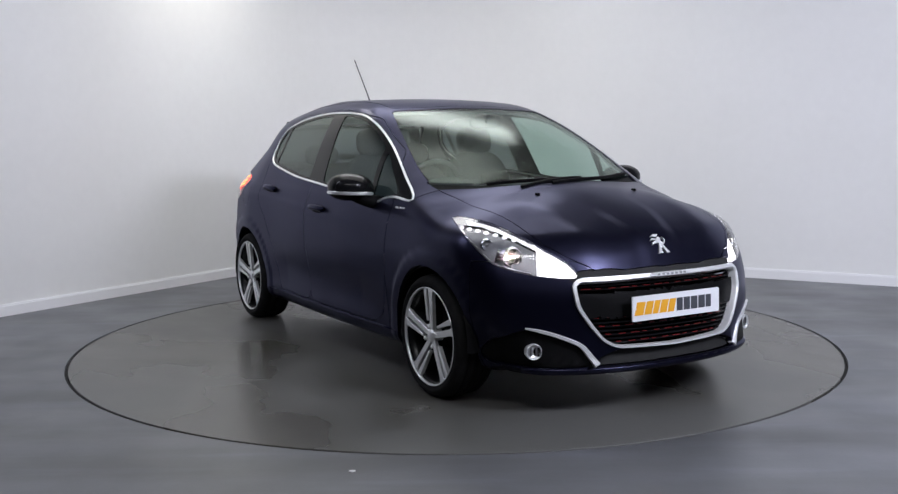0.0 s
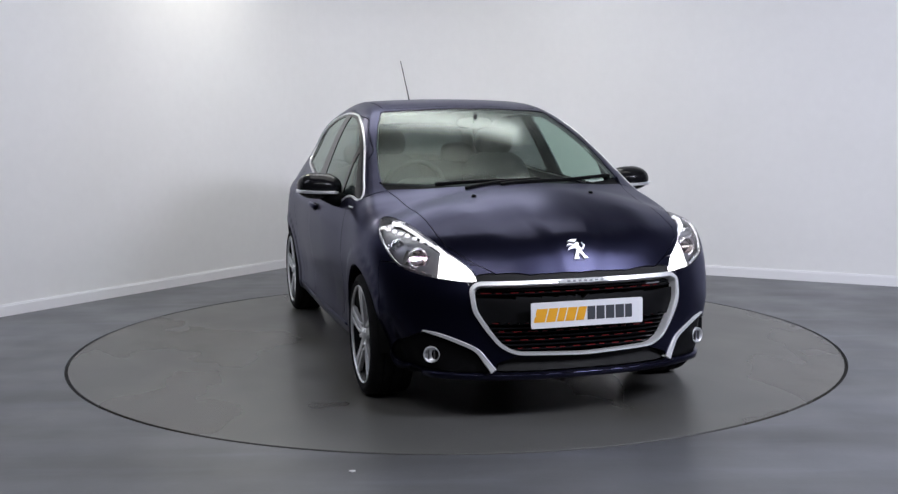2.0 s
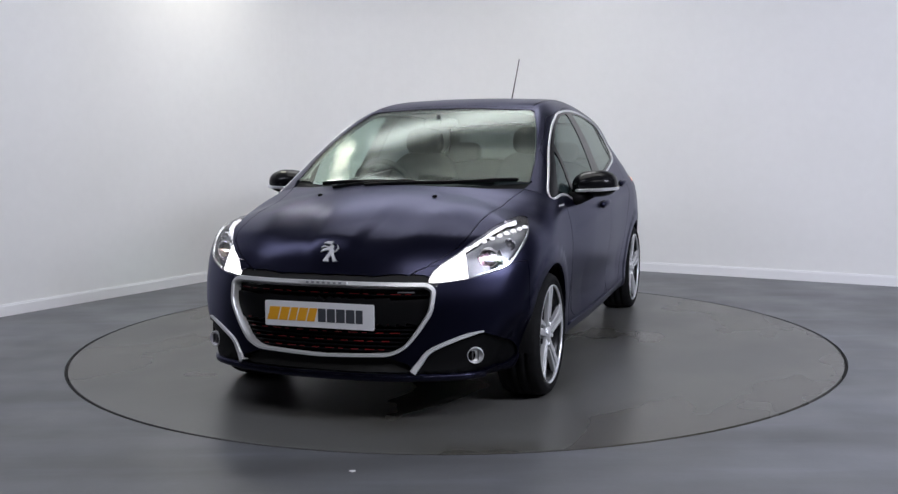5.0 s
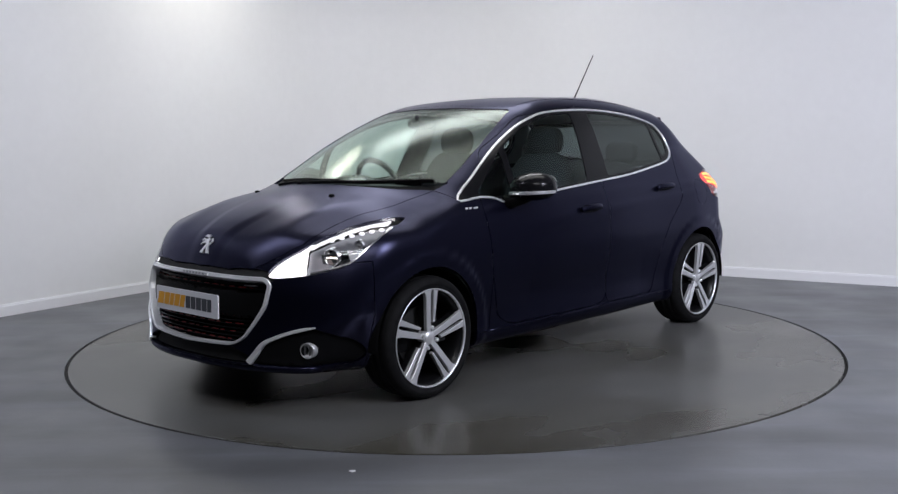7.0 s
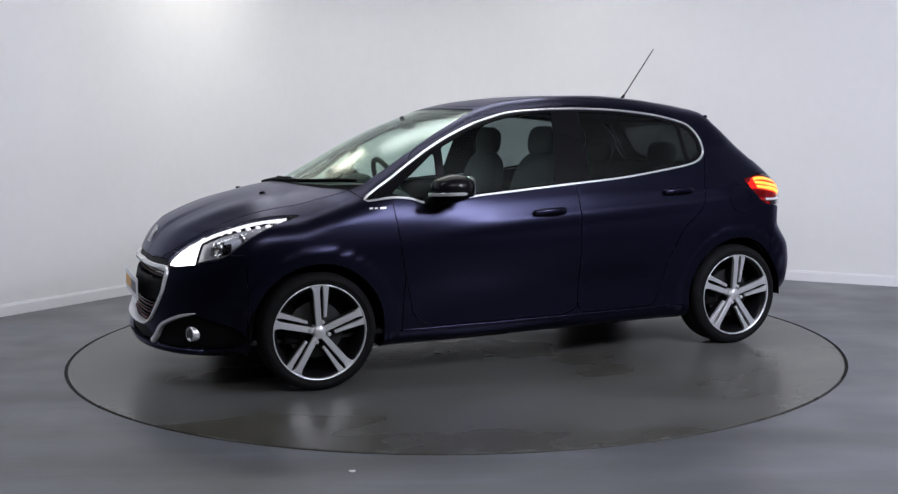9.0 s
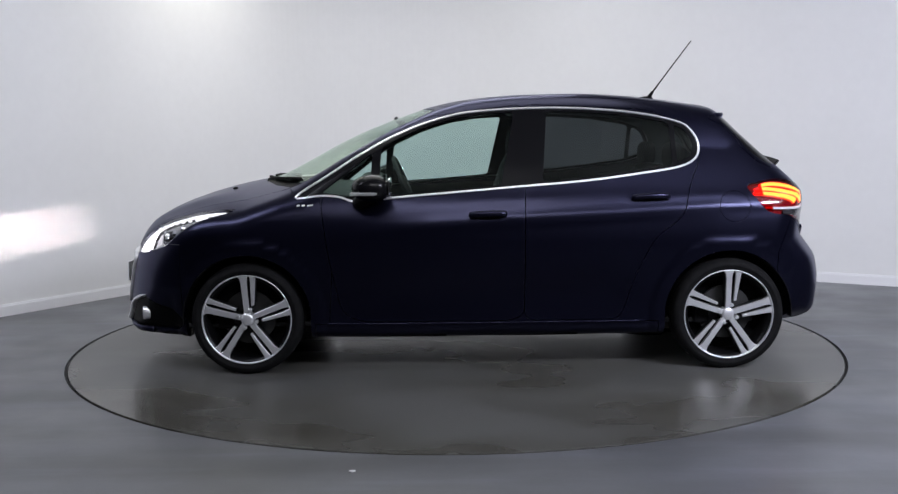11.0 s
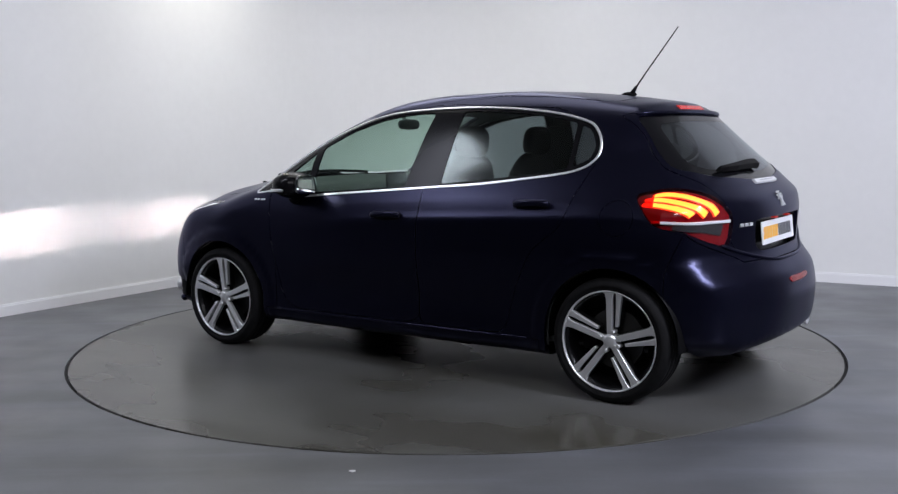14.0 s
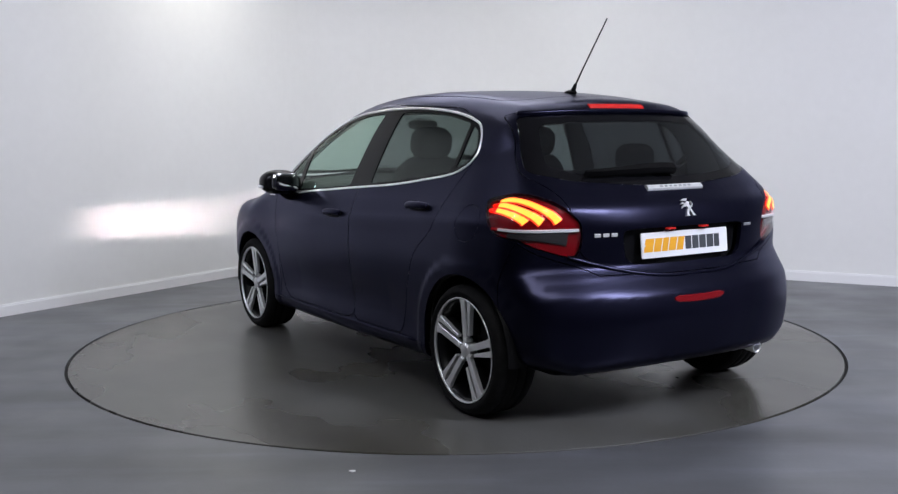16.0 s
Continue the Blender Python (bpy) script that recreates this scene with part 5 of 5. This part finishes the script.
def build_front_top():
    # washer jets
    for y in (-.303, .303):
        q = on_body(x=.143, y=y)
        bm = bmesh.new()
        blob(bm, (q[0], q[1], q[2] + .002), (.015, .011, .008), 2.4, 8)
        part("washer_jet", bm, M_BLACK, hatchback, smooth=True)
    # windscreen wipers: arm and blade
    for a, mid, b in (((.015, -.12), (-.08, .25), (-.275, .60)), ((.0, -.30), (-.03, -.10), (-.065, .12)), ((-.13, -.42), (-.07, -.20), (-.045, .02))):
        pts = dense([a, mid, b], 8)
        q = np.array([on_body(x=u, y=v) for u, v in pts])
        n = normals(q)
        bm = bmesh.new()
        sweep(bm, q, n, 0.011, 0.011, lift=0.002)
        part("windscreen_wiper", bm, M_BLACK, hatchback)
    # lip under the front bumper
    ys = np.linspace(-.66, .66, 40)
    p, n = project(FRONTAL, [(y, .216) for y in ys], 1)
    n = n * [1, 1, 0] + [0, 0, -.2]
    bm = bmesh.new()
    sweep(bm, p, n, 0.030, 0.022, sink=0.02)
    part("bumper_lip", bm, M_PAINT, hatchback, smooth=True)


build_front_top()


# ---- the inside
def build_interior():
    bm = bmesh.new()
    box(bm, -2.7, 0.35, -.74, .74, .235, .262, bevel=.01)
    part("cabin_floor", bm, M_TRIM, hatchback)
    bm = bmesh.new()
    blob(bm, (-.42, 0, .84), (.26, .70, .135), 3.2, 18)
    for v in bm.verts:
        if v.co.x > -.42:
            v.co.z += .05 * (v.co.x + .42) / .26
    dash = part("dashboard", bm, M_TRIM, hatchback, "dark grey moulded dashboard", smooth=True)
    bm = bmesh.new()
    blob(bm, (-.60, -.36, .965), (.08, .15, .055), 2.6, 12)
    part("instrument_hood", bm, M_TRIM, dash, smooth=True)
    bm = bmesh.new()
    box(bm, -.70, -.685, -.10, .10, .90, 1.02, bevel=.008)
    part("touch_screen", bm, M_GLOSSBLACK, dash)
    # steering wheel, on the right-hand side
    m = facing((-.80, -.36, .945), (-.92, 0, .40))
    bm = bmesh.new()
    n, k, R, r = 36, 10, .172, .016
    rings = [[bm.verts.new(m @ Vector(((R + r * math.cos(2 * math.pi * j / k)) * math.cos(2 * math.pi * i / n), (R + r * math.cos(2 * math.pi * j / k)) * math.sin(2 * math.pi * i / n), r * math.sin(2 * math.pi * j / k)))) for j in range(k)] for i in range(n)]
    for i in range(n):
        for j in range(k):
            bm.faces.new((rings[i][j], rings[(i + 1) % n][j], rings[(i + 1) % n][(j + 1) % k], rings[i][(j + 1) % k]))
    wheel = part("steering_wheel", bm, M_TRIM, hatchback, "black leather steering wheel", smooth=True)
    bm = bmesh.new()
    box(bm, -.06, .06, -.055, .05, -.03, .02, m, .012)
    box(bm, -.165, .165, -.018, .018, -.012, .004, m)
    part("wheel_boss", bm, M_TRIM, wheel)
    # seats
    for y in (-.36, .36):
        bm = bmesh.new()
        blob(bm, (-1.12, y, .50), (.27, .25, .085), 3.2, 14)
        seat = part("front_seat", bm, M_FABRIC, hatchback, "dark cloth front seat", smooth=True)
        bm = bmesh.new()
        blob(bm, (-1.42, y, .82), (.075, .24, .33), 3.0, 14, m=Matrix.Rotation(radians(-14), 4, "Y"))
        part("backrest", bm, M_FABRIC, seat, smooth=True)
        bm = bmesh.new()
        blob(bm, (-1.50, y, 1.205), (.055, .125, .090), 2.8, 12, m=Matrix.Rotation(radians(-8), 4, "Y"))
        part("headrest", bm, M_FABRIC, seat, smooth=True)
        for d in (-.05, .05):
            bm = bmesh.new()
            tube(bm, [(-1.49, y + d, 1.08), (-1.495, y + d, 1.16)], .007, 8)
            part("headrest_post", bm, M_STEEL, seat)
    bm = bmesh.new()
    blob(bm, (-1.98, 0, .52), (.25, .63, .10), 4.0, 14)
    bench = part("rear_bench", bm, M_FABRIC, hatchback, "dark cloth rear bench seat", smooth=True)
    bm = bmesh.new()
    blob(bm, (-2.27, 0, .78), (.08, .62, .29), 4.0, 14, m=Matrix.Rotation(radians(-14), 4, "Y"))
    part("backrest", bm, M_FABRIC, bench, smooth=True)
    for y in (-.36, .36):
        bm = bmesh.new()
        blob(bm, (-2.34, y, 1.12), (.05, .12, .075), 2.8, 12)
        part("headrest", bm, M_FABRIC, bench, smooth=True)
    bm = bmesh.new()
    box(bm, -2.90, -2.40, -.56, .56, .93, .955, bevel=.008)
    part("parcel_shelf", bm, M_TRIM, hatchback)
    # rear-view mirror
    bm = bmesh.new()
    blob(bm, (-.80, 0, 1.315), (.018, .105, .032), 3.0, 10)
    tube(bm, [(-.79, 0, 1.32), (-.76, 0, 1.355)], .012, 8)
    part("rear_view_mirror", bm, M_TRIM, hatchback, smooth=True)


build_interior()



# ---------------------------------------------------------------- what moves
def motions():
    walk(turntable, [(t, pose(0, 0, 0, 0, 0, a)) for t, a in TURN])
    walk(hatchback, [(t, pose(0, 0, 0, 0, 0, a) @ OFFSET) for t, a in TURN])


motions()
